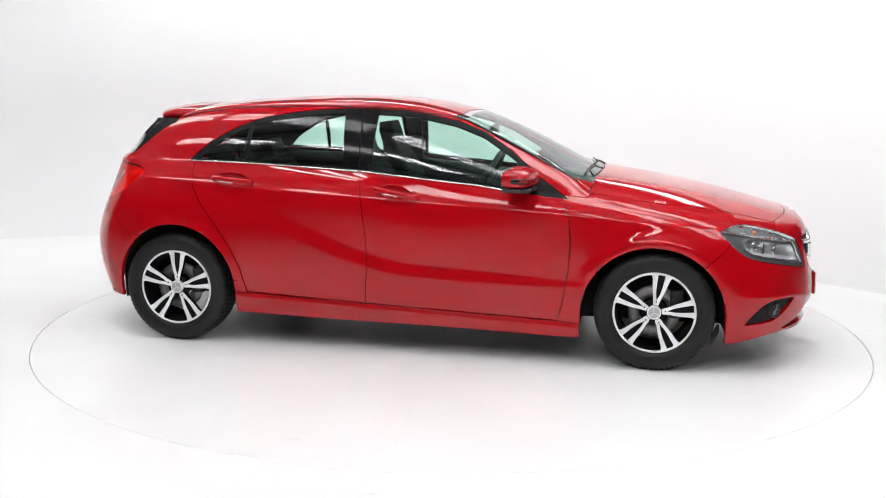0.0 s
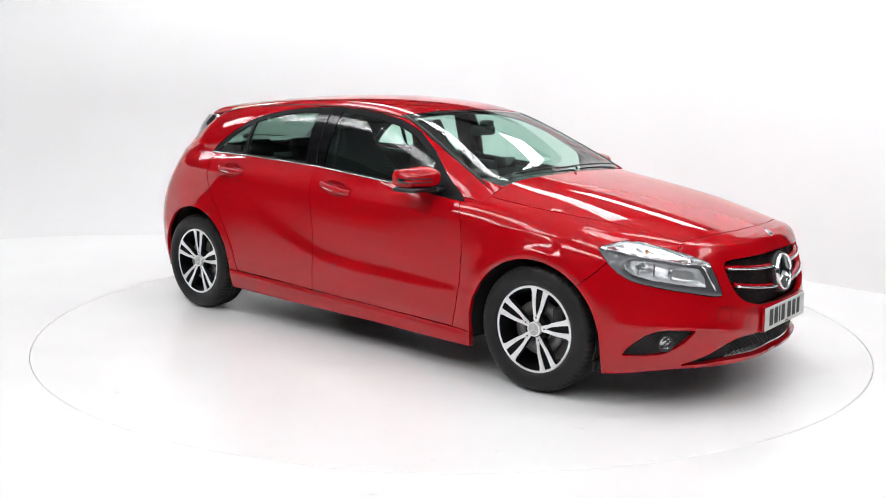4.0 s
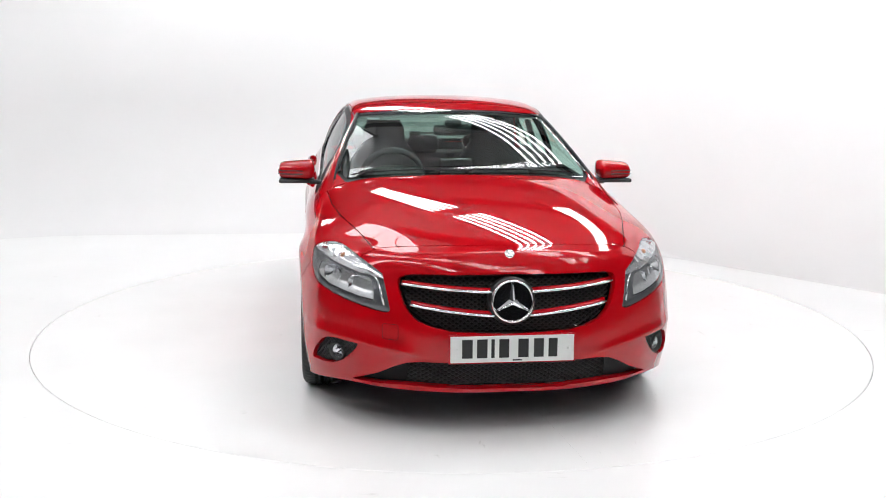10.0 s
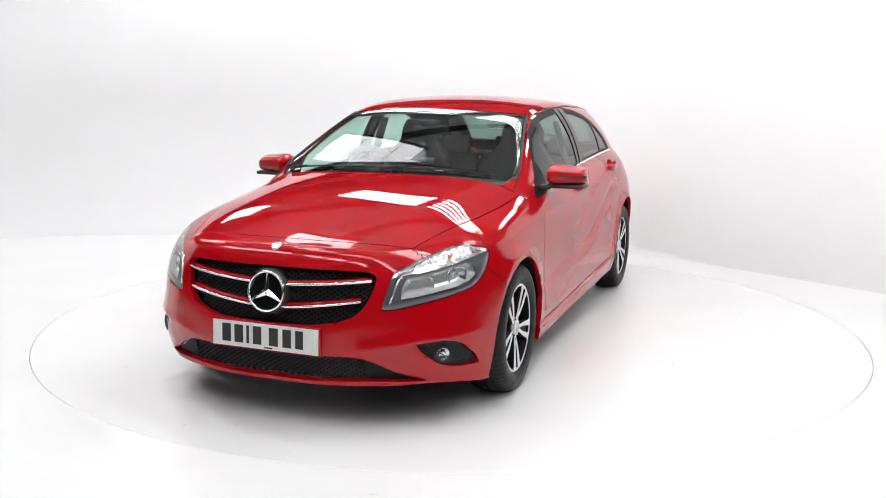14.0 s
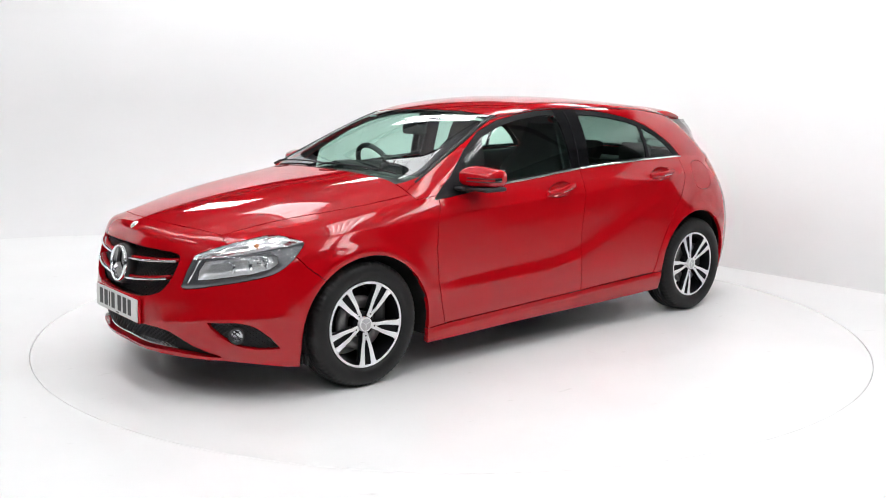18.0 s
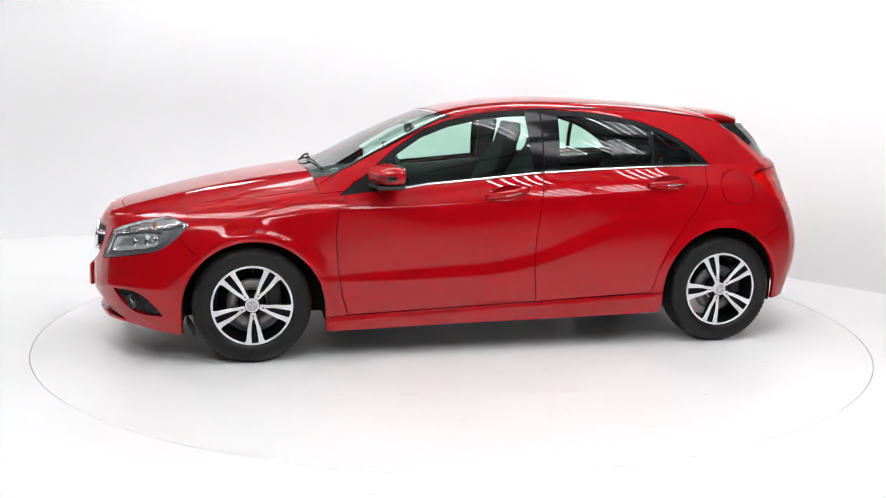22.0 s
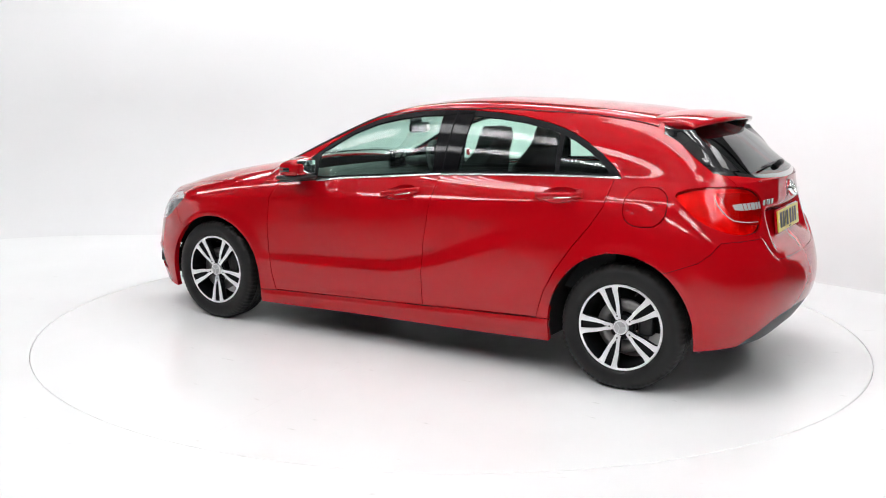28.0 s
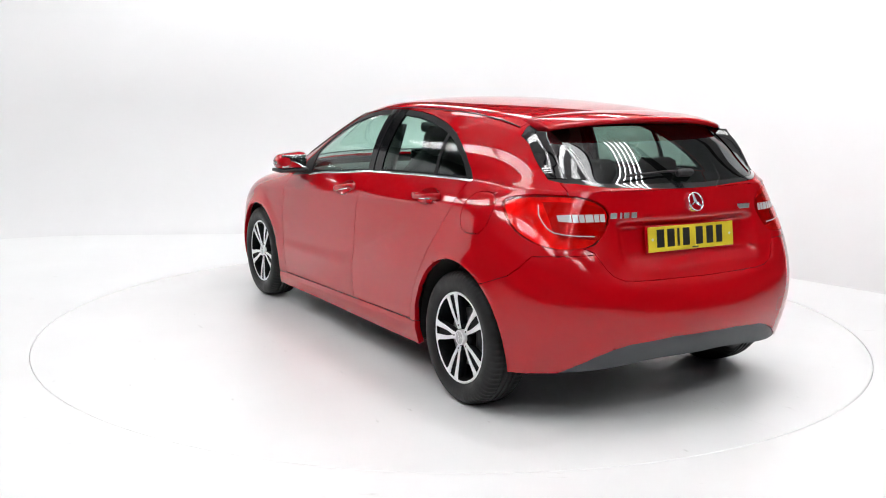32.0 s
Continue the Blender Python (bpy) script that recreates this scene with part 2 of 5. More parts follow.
# floor with a round well for the turntable
RT = 2.495
bm = bmesh.new()
n = 160
ring = []
for rad, z in [(RT + 0.0035, -0.04), (RT + 0.0035, -0.001), (RT + 0.005, 0.0), (3.2, 0.0), (5.0, 0.0), (14.0, 0.0)]:
    ring.append([(rad * math.cos(2 * math.pi * k / n), rad * math.sin(2 * math.pi * k / n), z) for k in range(n)])
grid_bm(np.array(ring).transpose(1, 0, 2), closed_u=True, bm=bm)
tagged(part("floor", bm, M_FLOOR, None, smooth=False), "white glossy painted studio floor", "floor", kind="structure")
bm = bmesh.new()
bmesh.ops.create_circle(bm, cap_ends=True, radius=2.6, segments=96, matrix=Matrix.Translation((0, 0, -0.04)))
tagged(part("floor_well", bm, M_SEAM, None, smooth=False), "grey well under the turntable gap", "floor", kind="structure")

turntable = thing("turntable", "white round motor turntable flush in the floor", "turntable")
DISC_SEAMS = (5.0, 95.0, 185.0, 275.0)
for q in range(4):
    bm = bmesh.new()
    a0, a1 = radians(DISC_SEAMS[q]), radians(DISC_SEAMS[q] + 90)
    m = 40
    top, low = [], []
    g = 0.00012
    for rad in (0.02, 0.8, 1.7, RT - 0.004, RT):
        z = 0.0 if rad < RT else -0.003
        ins = g / max(rad, 0.02)
        top.append([(rad * math.cos(a0 + ins + (a1 - a0 - 2 * ins) * k / m), rad * math.sin(a0 + ins + (a1 - a0 - 2 * ins) * k / m), z) for k in range(m + 1)])
    top.append([(x, y, -0.03) for x, y, z in top[-1]])
    grid_bm(np.array(top).transpose(1, 0, 2), bm=bm)
    part("deck_plate", bm, M_DISC, turntable, smooth=False)

# roof high above, ribbed sheeting on beams
bm = bmesh.new()
ROOF_Z = 5.2
xs = np.arange(-12, 12.01, 1.1)
prof = np.array([[(x + dx, -14.0 + 28 * s, ROOF_Z + dz) for s in (0, 1)] for x in xs for dx, dz in ((0, 0), (0.02, -0.05), (0.05, -0.05), (0.07, 0))])
grid_bm(prof, bm=bm)
tagged(part("ceiling", bm, M_ROOF, None, smooth=False), "pale grey ribbed sheet roof of the hall", "ceiling", kind="structure")
bm = bmesh.new()
for y in np.arange(-12, 12.1, 3.0):
    box(bm, 0, y, ROOF_Z - 0.12, 24, 0.14, 0.22)
tagged(part("roof_beams", bm, M_BEAM, None, smooth=False), "dark steel roof beams", "beam", kind="structure")
bm = bmesh.new()
for x, y, sx, sy in [(0, 13.5, 24, .2), (0, -13.5, 24, .2), (12, 0, .2, 27), (-12, 0, .2, 27)]:
    box(bm, x, y, ROOF_Z / 2 + 0.05, sx, sy, ROOF_Z)
tagged(part("wall_hall", bm, M_HALL, None, smooth=False), "outer walls of the hall", "wall", kind="structure")


def light_bank():
    """A ceiling light: five long tubes, each under its batten, on cross bars hung from two rods."""
    lamp = thing("ceiling_light", "hanging light bank of five long lit tubes on grey battens", "ceiling light", "light banks over the turntable")
    bm = bmesh.new()
    bm.free()
    for sx in (-1, 0, 1):
        bm = bmesh.new()
        box(bm, sx * LAMP_L * 0.48, 0, 0.06, 0.05, 0.50, 0.05, 0.008)
        part("cross_bar", bm, M_TRAY, lamp, smooth=False)
    for k in range(5):
        bm = bmesh.new()
        box(bm, 0, (k - 2) * 0.102, 0.036, LAMP_L + 0.06, 0.052, 0.034, 0.006)
        part("batten", bm, M_TRAY, lamp, smooth=False)
    for k in range(5):
        bm = bmesh.new()
        tube(bm, [(-LAMP_L / 2, (k - 2) * 0.102, 0), (LAMP_L / 2, (k - 2) * 0.102, 0)], 0.013, 8)
        part("tube", bm, M_TUBE, lamp)
    for sx in (-1, 1):
        bm = bmesh.new()
        tube(bm, [(sx * LAMP_L * 0.35, 0, 0.11), (sx * LAMP_L * 0.35, 0, ROOF_Z - LAMP_Z)], 0.008, 6)
        part("rod", bm, M_BEAM, lamp)
    return lamp


LAMP_L, LAMP_Z = 1.95, 3.5
# parallel rows of banks, slanting across the hall: distance of the row, places along it
LAMP_TURN = -50.0
along = Vector((math.cos(radians(LAMP_TURN)), math.sin(radians(LAMP_TURN))))
across = Vector((-along.y, along.x))
# the last bank of rows -2.35 and -4.1 is unseen fill, added for the near floor
LAMP_ROWS = [(3.40, (-.68,)), (1.63, (-3.05, -.68)), (1.0, (2.0,)), (.45, (-5.7, 4.4)), (-.25, (1.85, 4.3)), (-2.35, (-4.7, -2.5, -.3, 2.05, 4.4, 6.75)), (-4.1, (-.68, 1.69, 4.06))]
LAMPS = [(*(across * d + along * s), LAMP_TURN) for d, row in LAMP_ROWS for s in row]
first_lamp = light_bank()
first_lamp.matrix_basis = pose(LAMPS[0][0], LAMPS[0][1], LAMP_Z, 0, 0, LAMPS[0][2])
for lx, ly, la in LAMPS[1:]:
    copy_thing(first_lamp, pose(lx, ly, LAMP_Z, 0, 0, la))

# two long translucent roof sheets between the light rows, with glazing bars under them
for s0, s1 in ((-4.4, -2.3), (0.2, 2.6)):
    c = across * 0.30 + along * ((s0 + s1) / 2)
    skylight = thing("roof_light", "long translucent daylit roof sheet with thin glazing bars", "roof light", "roof lights over the turntable", m=pose(c.x, c.y, ROOF_Z - 0.27, 0, 0, LAMP_TURN))
    bm = bmesh.new()
    box(bm, 0, 0, 0, s1 - s0, 0.80, 0.02)
    part("sheet", bm, M_SKYLIGHT, skylight, smooth=False)
    for k in range(int((s1 - s0) / 0.45)):
        bm = bmesh.new()
        box(bm, s0 - (s0 + s1) / 2 + 0.3 + 0.45 * k, 0, -0.014, 0.012, 0.82, 0.012)
        part("glazing_bar", bm, M_BEAM, skylight, smooth=False)
    for sy in (-1, 1):
        bm = bmesh.new()
        box(bm, 0, sy * 0.43, 0.02, s1 - s0 + 0.1, 0.06, 0.12)
        part("frame", bm, M_BEAM, skylight, smooth=False)

# ---- the car's skin: feature lines from nose centre round the left side to the tail centre ----
LINES = [
    [(2.205, 0, .196), (2.195, .26, .197), (2.125, .49, .200), (2.022, .64, .200), (1.890, .755, .185), (1.70, .84, .16), (1.35, .855, .16), (1.0, .85, .155), (.4, .845, .165), (-.2, .845, .173), (-.85, .845, .185), (-1.35, .855, .21), (-1.62, .845, .23), (-1.82, .75, .25), (-1.93, .50, .26), (-1.97, .25, .28), (-1.980, 0, .28)],
    [(2.245, 0, .34), (2.235, .26, .34), (2.165, .48, .34), (2.060, .645, .34), (1.935, .765, .34), (1.71, .868, .33), (1.35, .885, .33), (1.0, .868, .30), (.4, .862, .30), (-.2, .862, .30), (-.85, .868, .31), (-1.35, .885, .33), (-1.62, .872, .36), (-1.86, .755, .38), (-1.98, .50, .39), (-2.03, .25, .39), (-2.045, 0, .39)],
    [(2.235, 0, .50), (2.225, .26, .50), (2.165, .465, .51), (2.060, .63, .53), (1.925, .755, .54), (1.70, .862, .54), (1.35, .888, .56), (1.0, .872, .50), (.4, .866, .49), (-.2, .866, .50), (-.85, .876, .54), (-1.35, .893, .58), (-1.62, .88, .56), (-1.88, .755, .55), (-2.00, .50, .55), (-2.045, .25, .54), (-2.060, 0, .54)],
    [(2.205, 0, .66), (2.195, .26, .66), (2.135, .45, .66), (2.030, .61, .67), (1.895, .73, .68), (1.68, .838, .69), (1.35, .872, .71), (1.0, .866, .70), (.4, .864, .70), (-.2, .864, .71), (-.85, .868, .73), (-1.35, .882, .76), (-1.62, .862, .76), (-1.85, .735, .74), (-1.95, .50, .72), (-1.98, .25, .71), (-1.99, 0, .70)],
    [(2.175, 0, .74), (2.165, .26, .74), (2.105, .45, .735), (1.990, .59, .735), (1.850, .70, .745), (1.66, .795, .765), (1.35, .825, .80), (1.0, .848, .82), (.4, .85, .83), (-.2, .852, .85), (-.85, .852, .88), (-1.35, .84, .91), (-1.60, .815, .90), (-1.81, .70, .87), (-1.90, .50, .86), (-1.935, .25, .86), (-1.945, 0, .86)],
    [(2.135, 0, .785), (2.125, .26, .78), (2.065, .45, .77), (1.950, .56, .775), (1.810, .655, .79), (1.62, .735, .815), (1.35, .765, .85), (1.0, .79, .895), (.4, .785, .948), (-.2, .775, 1.0), (-.85, .768, 1.03), (-1.35, .752, 1.04), (-1.60, .718, 1.035), (-1.78, .62, 1.03), (-1.87, .45, 1.03), (-1.91, .25, 1.03), (-1.925, 0, 1.03)],
]
LINES = [np.array(l, float) for l in LINES]
chord = np.r_[0, np.cumsum(np.linalg.norm(np.diff(LINES[2], axis=0), axis=1))]
NU, NV = 200, 84


def around(line, tq):
    """One feature line as a spline, its ends square to the car's middle plane."""
    m = np.array([1, -1, 1])
    P = np.vstack([(line[1] * m)[None], line, (line[-2] * m)[None]])
    t = np.r_[-chord[1], chord, 2 * chord[-1] - chord[-2]]
    return spline(t, P, tq)


# finer steps at the two ends than along the flank
tq = np.interp(np.linspace(0, 1, NU), [0, .3, .7, 1], [0, chord[5], chord[12], chord[-1]])
SKIN = np.stack([around(l, tq) for l in LINES])            # lines x u x 3
vk = np.array([0, .17, .36, .57, .75, 1.0])
vq = np.linspace(0, 1, NV)
A = np.stack([spline(vk, SKIN[:, i], vq) for i in range(NU)])  # u x v x 3
A = soften(A, 12, mid=False)
A[0, :, 1] = A[-1, :, 1] = 0

# flank creases: a ridge under the handles and the dropping line above the sill
X, Z = A[..., 0], A[..., 2]
side = np.clip((1.75 - X) / 0.3, 0, 1) * np.clip((X + 1.75) / 0.3, 0, 1)
zr = curve([-1.8, -1.3, -.5, .4, 1.0, 1.8], [.95, .93, .875, .835, .80, .755], X)
ridge = 0.007 * np.exp(-np.abs((Z - zr) / 0.045) ** 1.2)
zd = curve([-1.8, -1.2, -.84, -.54, -.23, .08, .9, 1.8], [.88, .82, .720, .600, .487, .435, .42, .42], X)
fade = np.clip((X + 1.35) / 0.5, 0, 1) * np.clip((1.05 - X) / 0.5, 0, 1)
wide = curve([-1.2, -.5, .3, .9], [.10, .085, .075, .05], X)
s = np.clip((zd + wide - Z) / wide, 0, 1)
ledge = 0.0100 * fade * s * s * (3 - 2 * s) * np.clip((Z - 0.20) / 0.10, 0, 1)
# wheel arch lips stand out a little
flare = 0
for wx in (1.35, -1.35):
    rr = np.hypot(X - wx, Z - 0.30)
    flare = flare + 0.012 * np.exp(-((rr - 0.385) / 0.035) ** 2)
A[..., 1] += side * (ridge + ledge + flare * (A[..., 1] > 0.5))

# a fold across the front bumper between the lower intake and the fog lamps
fold_w = np.clip((X - 1.75) / .12, 0, 1) * np.clip((A[..., 1] - .30) / .12, 0, 1)
fold_z = np.interp(A[..., 1], [.3, .45, .65, .85], [.352, .372, .400, .41])
bulge = 0.009 * fold_w * np.exp(-np.abs((Z - fold_z) / 0.028) ** 1.2)
A[..., 0] += .75 * bulge
A[..., 1] += .65 * bulge
# the sill stands out under the doors
zs = np.interp(X, [-1.05, 1.02], [.300, .216])
A[..., 1] += 0.011 / (1 + np.exp((Z - zs) / 0.006)) * np.clip((0.99 - X) / 0.05, 0, 1) * np.clip((X + 1.0) / 0.05, 0, 1) * (A[..., 1] > 0.5)
# the rear bumper stands out below the tailgate
zb = np.interp(np.abs(A[..., 1]), [0, .36, .43, .475, .508, .545, .60, .70], [.640, .644, .650, .668, .703, .760, .775, .77])
A[..., 0] -= np.where(X < -1.5, 0.012 / (1 + np.exp((Z - zb) / 0.009)) * np.clip((.72 - A[..., 1]) / .15, 0, 1), 0)

# number-plate recess in the tailgate
box_y = 1 / (1 + np.exp((np.abs(A[..., 1]) - 0.40) / 0.012))
box_z = 1 / (1 + np.exp(-(Z - 0.715) / 0.012)) / (1 + np.exp((Z - 0.885) / 0.008))
A[..., 0] += np.where(X < -1.5, 0.042 * box_y * box_z, 0)

# bonnet: rows from the edge line to the middle
T = around(LINES[5], tq)
uA = int(np.argmin(np.abs(T[:, 0] - 1.0) + (np.arange(NU) > NU / 2) * 9))
uC = int(np.argmin(np.abs(T[:, 1] - 0.45) + (np.arange(NU) > NU / 2) * 9))
uR = int(np.argmin(np.abs(T[:, 1] - 0.45) + (np.arange(NU) < NU / 2) * 9))
NQ = uC + 1
E1 = A[uC:uA + 1, -1]
B = np.zeros((len(E1), NQ, 3))
sx = np.linspace(0, 1, NQ)
xc = curve([0, 1], [2.135, 1.045], (E1[0, 0] - E1[:, 0]) / (E1[0, 0] - E1[-1, 0]))
for i, e in enumerate(E1):
    y = e[1] * (1 - sx)
    q = xc[i] - 1.01
    c = 1.014 - .1111 * q - .0822 * q * q
    yr = 0.33 + 0.27 * (2.13 - e[0]) / 1.1
    fold = .022 * np.logaddexp(0, (y - yr) / .022)
    g = 1 - (.30 * (1 - sx) ** 2 + .32 * (1 - sx) ** 5 + .38 * (fold - fold[-1]) / max(fold[0] - fold[-1], 1e-4))
    B[i, :, 0] = e[0] + (xc[i] - e[0]) * (1 - (y / e[1]) ** 2)
    B[i, :, 1] = y
    B[i, :, 2] = e[2] + (c - e[2]) * g
B[0] = A[uC::-1, -1]
B = soften(B, 16)
B[:, -1, 1] = 0

# cabin and roof: rows from the belt line over the rail to the middle
E2 = A[uA:uR + 1, -1]
RX = [-1.87, -1.75, -1.6, -1.45, -1.2, -.8, -.3, .1, .3, .574, .75, .9, 1.0]
RY = [.43, .505, .545, .567, .582, .592, .597, .588, .570, .632, .670, .70, .72]
RZ = [1.04, 1.10, 1.21, 1.303, 1.345, 1.370, 1.378, 1.353, 1.308, 1.173, 1.083, .998, .944]
CX = [-1.925, -1.75, -1.60, -1.50, -1.40, -1.314, -.96, -.607, -.43, -.253, -.076, .1, .242, .313, .455, .634, .814, .904, 1.065]
CZ = [1.03, 1.185, 1.30, 1.340, 1.357, 1.369, 1.400, 1.418, 1.423, 1.421, 1.407, 1.383, 1.355, 1.331, 1.271, 1.189, 1.100, 1.052, 0.965]
NR = 56
C3 = np.zeros((len(E2), NR, 3))
f = (E2[:, 0] - E2[-1, 0]) / (E2[0, 0] - E2[-1, 0])
xc2 = E2[:, 0] + 0.065 * np.clip((E2[:, 0] - 0.2) / 0.8, 0, 1) - 0.055 * np.clip((-1.2 - E2[:, 0]) / 0.67, 0, 1)
ry, rz = curve(RX, RY, E2[:, 0]), curve(RX, RZ, E2[:, 0])
cz = curve(CX, CZ, xc2)


def ease(v, times):
    for _ in range(times):
        v = np.r_[v[0], v[1:-1] + 0.25 * (v[2:] + v[:-2] - 2 * v[1:-1]), v[-1]]
    return v


ry, rz, cz = ease(ry, 20), ease(rz, 14), ease(cz, 8)
for i, e in enumerate(E2):
    r, c = np.array([ry[i], rz[i]]), np.array([0, max(cz[i], 0)])
    e2 = e[1:]
    rise = r[1] - e2[1]
    n_side = 20
    s1 = np.linspace(0, 1, n_side, endpoint=False)[:, None]
    low = e2 + (r - e2) * s1 + np.array([0.030, 0.0]) * min(1, rise / 0.3) * 4 * s1 * (1 - s1)
    y2 = np.linspace(r[0], 0, NR - n_side)
    top = np.stack([y2, c[1] - (c[1] - r[1]) * (y2 / r[0]) ** float(np.interp(e[0], [-.2, .3], [2.5, 2.0]))], 1)
    q = np.concatenate([low, top])
    C3[i, :, 1:] = q
    C3[i, :, 0] = e[0] + (xc2[i] - e[0]) * (1 - np.clip(q[:, 0] / max(e[1], .01), 0, 1) ** 2)
C3[-1] = np.stack([spline(np.arange(NU - uR + 0.0), A[uR:, -1, k], np.linspace(0, NU - uR - 1, NR)) for k in range(3)], -1)
C3 = soften(C3, 15)
# the scuttle meets the bonnet's rear edge
o = np.argsort(B[-1, :, 1])
dz = np.interp(C3[0, :, 1], B[-1, o, 1], B[-1, o, 2]) - C3[0, :, 2]
dx = np.interp(C3[0, :, 1], B[-1, o, 1], B[-1, o, 0]) - C3[0, :, 0]
for i in range(3):
    w = 1 - i / 3
    C3[i, :, 2] += w * dz
    C3[i, :, 0] += w * dx
C3[:, -1, 1] = 0

# ---- cutting the skin into panels ----
H = grid_bm(A)
nA = len(H.faces)
grid_bm(B, bm=H)
nB = len(H.faces)
grid_bm(C3, bm=H)
H.faces.ensure_lookup_table()
H.faces.index_update()
REG = H.faces.layers.int.new("reg")
NAMES = ["fender", "quarter", "bonnet", "roof", "side_frame", "door_front", "door_rear", "sill", "trim", "glass_front", "glass_rear", "glass_quarter", "windscreen", "screen_trim", "cowl", "rear_glass", "rear_trim", "tailgate", "tail_lamp", "rear_bumper", "diffuser", "fuel_flap", "front_bumper", "grille", "intake", "fog", "headlamp", "head_upper", "head_bowl", "cup_front", "cup_rear", "pillar", "sail", "gone"]
ID = {n: i for i, n in enumerate(NAMES)}
for f in H.faces:
    c = f.calc_center_median()
    if f.index < nA:
        f[REG] = ID["fender"] if c.x > 0 else ID["quarter"]
    elif f.index < nB:
        f[REG] = ID["bonnet"]
    else:
        f[REG] = ID["roof"]
bmesh.ops.remove_doubles(H, verts=H.verts[:], dist=0.0004)
bmesh.ops.recalc_face_normals(H, faces=H.faces[:])
if sum(f.normal.y * (1 if f.calc_center_median().y > 0.6 else 0) for f in H.faces) < 0:
    bmesh.ops.reverse_faces(H, faces=H.faces[:])
from mathutils.bvhtree import BVHTree
SKIN_TREE = BVHTree.FromBMesh(H)


def on_side(x, z, out=0.0):
    """The point of the left flank at x, z, moved outwards."""
    p, n, _, _ = SKIN_TREE.ray_cast(Vector((x, 3, z)), Vector((0, -1, 0)))
    return p + n * out


def on_end(y, z, out=0.0, rear=False):
    """The point of the nose or the tail at y, z."""
    p, n, _, _ = SKIN_TREE.ray_cast(Vector((-4 if rear else 4, abs(y), z)), Vector((1 if rear else -1, 0, 0)))
    p = p + n * out
    return Vector((p.x, math.copysign(p.y, y) if y else 0, p.z))


def on_top(x, y, out=0.0):
    p, n, _, _ = SKIN_TREE.ray_cast(Vector((x, abs(y), 3)), Vector((0, 0, -1)))
    p = p + n * out
    return Vector((p.x, math.copysign(p.y, y) if y else 0, p.z))


def chaikin(poly, times=1):
    for _ in range(times):
        out = []
        for a, b in zip(poly, poly[1:] + poly[:1]):
            out += [tuple(u * 0.75 + v * 0.25 for u, v in zip(a, b)), tuple(u * 0.25 + v * 0.75 for u, v in zip(a, b))]
        poly = out
    return poly


class View:
    """A way to look at the skin: along an axis, or from a point inside."""

    def __init__(self, axis=None, eye=None, toward=None):
        self.eye = Vector(eye) if eye else None
        if axis is not None:
            self.d = Vector(axis).normalized()
        else:
            self.d = (Vector(toward) - self.eye).normalized()
        self.a = self.d.cross(Vector((0, 0, 1))).normalized()
        self.b = self.a.cross(self.d).normalized()

    def uv(self, p):
        if self.eye is None:
            return p.dot(self.a), p.dot(self.b)
        v = p - self.eye
        k = max(v.dot(self.d), 1e-3)
        return v.dot(self.a) / k, v.dot(self.b) / k

    def normal(self, p, q):
        return (q - p).cross(self.d) if self.eye is None else (p - self.eye).cross(q - self.eye)


SIDE, FRONT = View(axis=(0, -1, 0)), View(axis=(-1, 0, 0))


def inside(u, v, poly):
    r = False
    for (x0, y0), (x1, y1) in zip(poly, poly[1:] + poly[:1]):
        if (y0 > v) != (y1 > v) and u < (x1 - x0) * (v - y0) / (y1 - y0) + x0:
            r = not r
    return r


def cut(view, nodes, name, where, only=None):
    """Cut an outline into the skin and name what lies inside."""
    pts = [Vector((n[0], 0, n[1])) if view is SIDE else Vector((0, n[0], n[1])) if view is FRONT else Vector(n) for n in nodes]
    poly = [view.uv(p) for p in pts]
    lo = (min(p[0] for p in poly), min(p[1] for p in poly))
    hi = (max(p[0] for p in poly), max(p[1] for p in poly))

    def bounds(f):
        q = [view.uv(v.co) for v in f.verts]
        return min(a[0] for a in q), min(a[1] for a in q), max(a[0] for a in q), max(a[1] for a in q)

    ids = None if only is None else {ID[o] for o in only}
    local = {}
    for f in H.faces:
        if where(f.calc_center_median()) and (ids is None or f[REG] in ids):
            b = bounds(f)
            if b[2] >= lo[0] and b[0] <= hi[0] and b[3] >= lo[1] and b[1] <= hi[1]:
                local[f] = b
    for i in range(len(pts)):
        p, q = pts[i], pts[(i + 1) % len(pts)]
        u0, v0 = min(poly[i][0], poly[(i + 1) % len(pts)][0]), min(poly[i][1], poly[(i + 1) % len(pts)][1])
        u1, v1 = max(poly[i][0], poly[(i + 1) % len(pts)][0]), max(poly[i][1], poly[(i + 1) % len(pts)][1])
        near = [f for f, b in local.items() if f.is_valid and b[2] >= u0 and b[0] <= u1 and b[3] >= v0 and b[1] <= v1]
        if not near:
            continue
        no = view.normal(p, q)
        if no.length < 1e-9:
            continue
        geom = list({e for f in near for e in f.edges}) + list({v for f in near for v in f.verts}) + near
        r = bmesh.ops.bisect_plane(H, geom=geom, dist=1e-5, plane_co=p, plane_no=no.normalized())
        for f in near:
            local.pop(f, None)
        for f in list(r["geom"]):
            if isinstance(f, bmesh.types.BMFace) and f.is_valid:
                local[f] = bounds(f)
    for f in local:
        if f.is_valid:
            c = f.calc_center_median()
            if inside(*view.uv(c), poly):
                f[REG] = ID[name]


def left(c):
    return c.y > 0.3 and -1.9 < c.x < 1.95


def nose(c):
    return c.x > 1.55


def tail(c):
    return c.x < -1.3


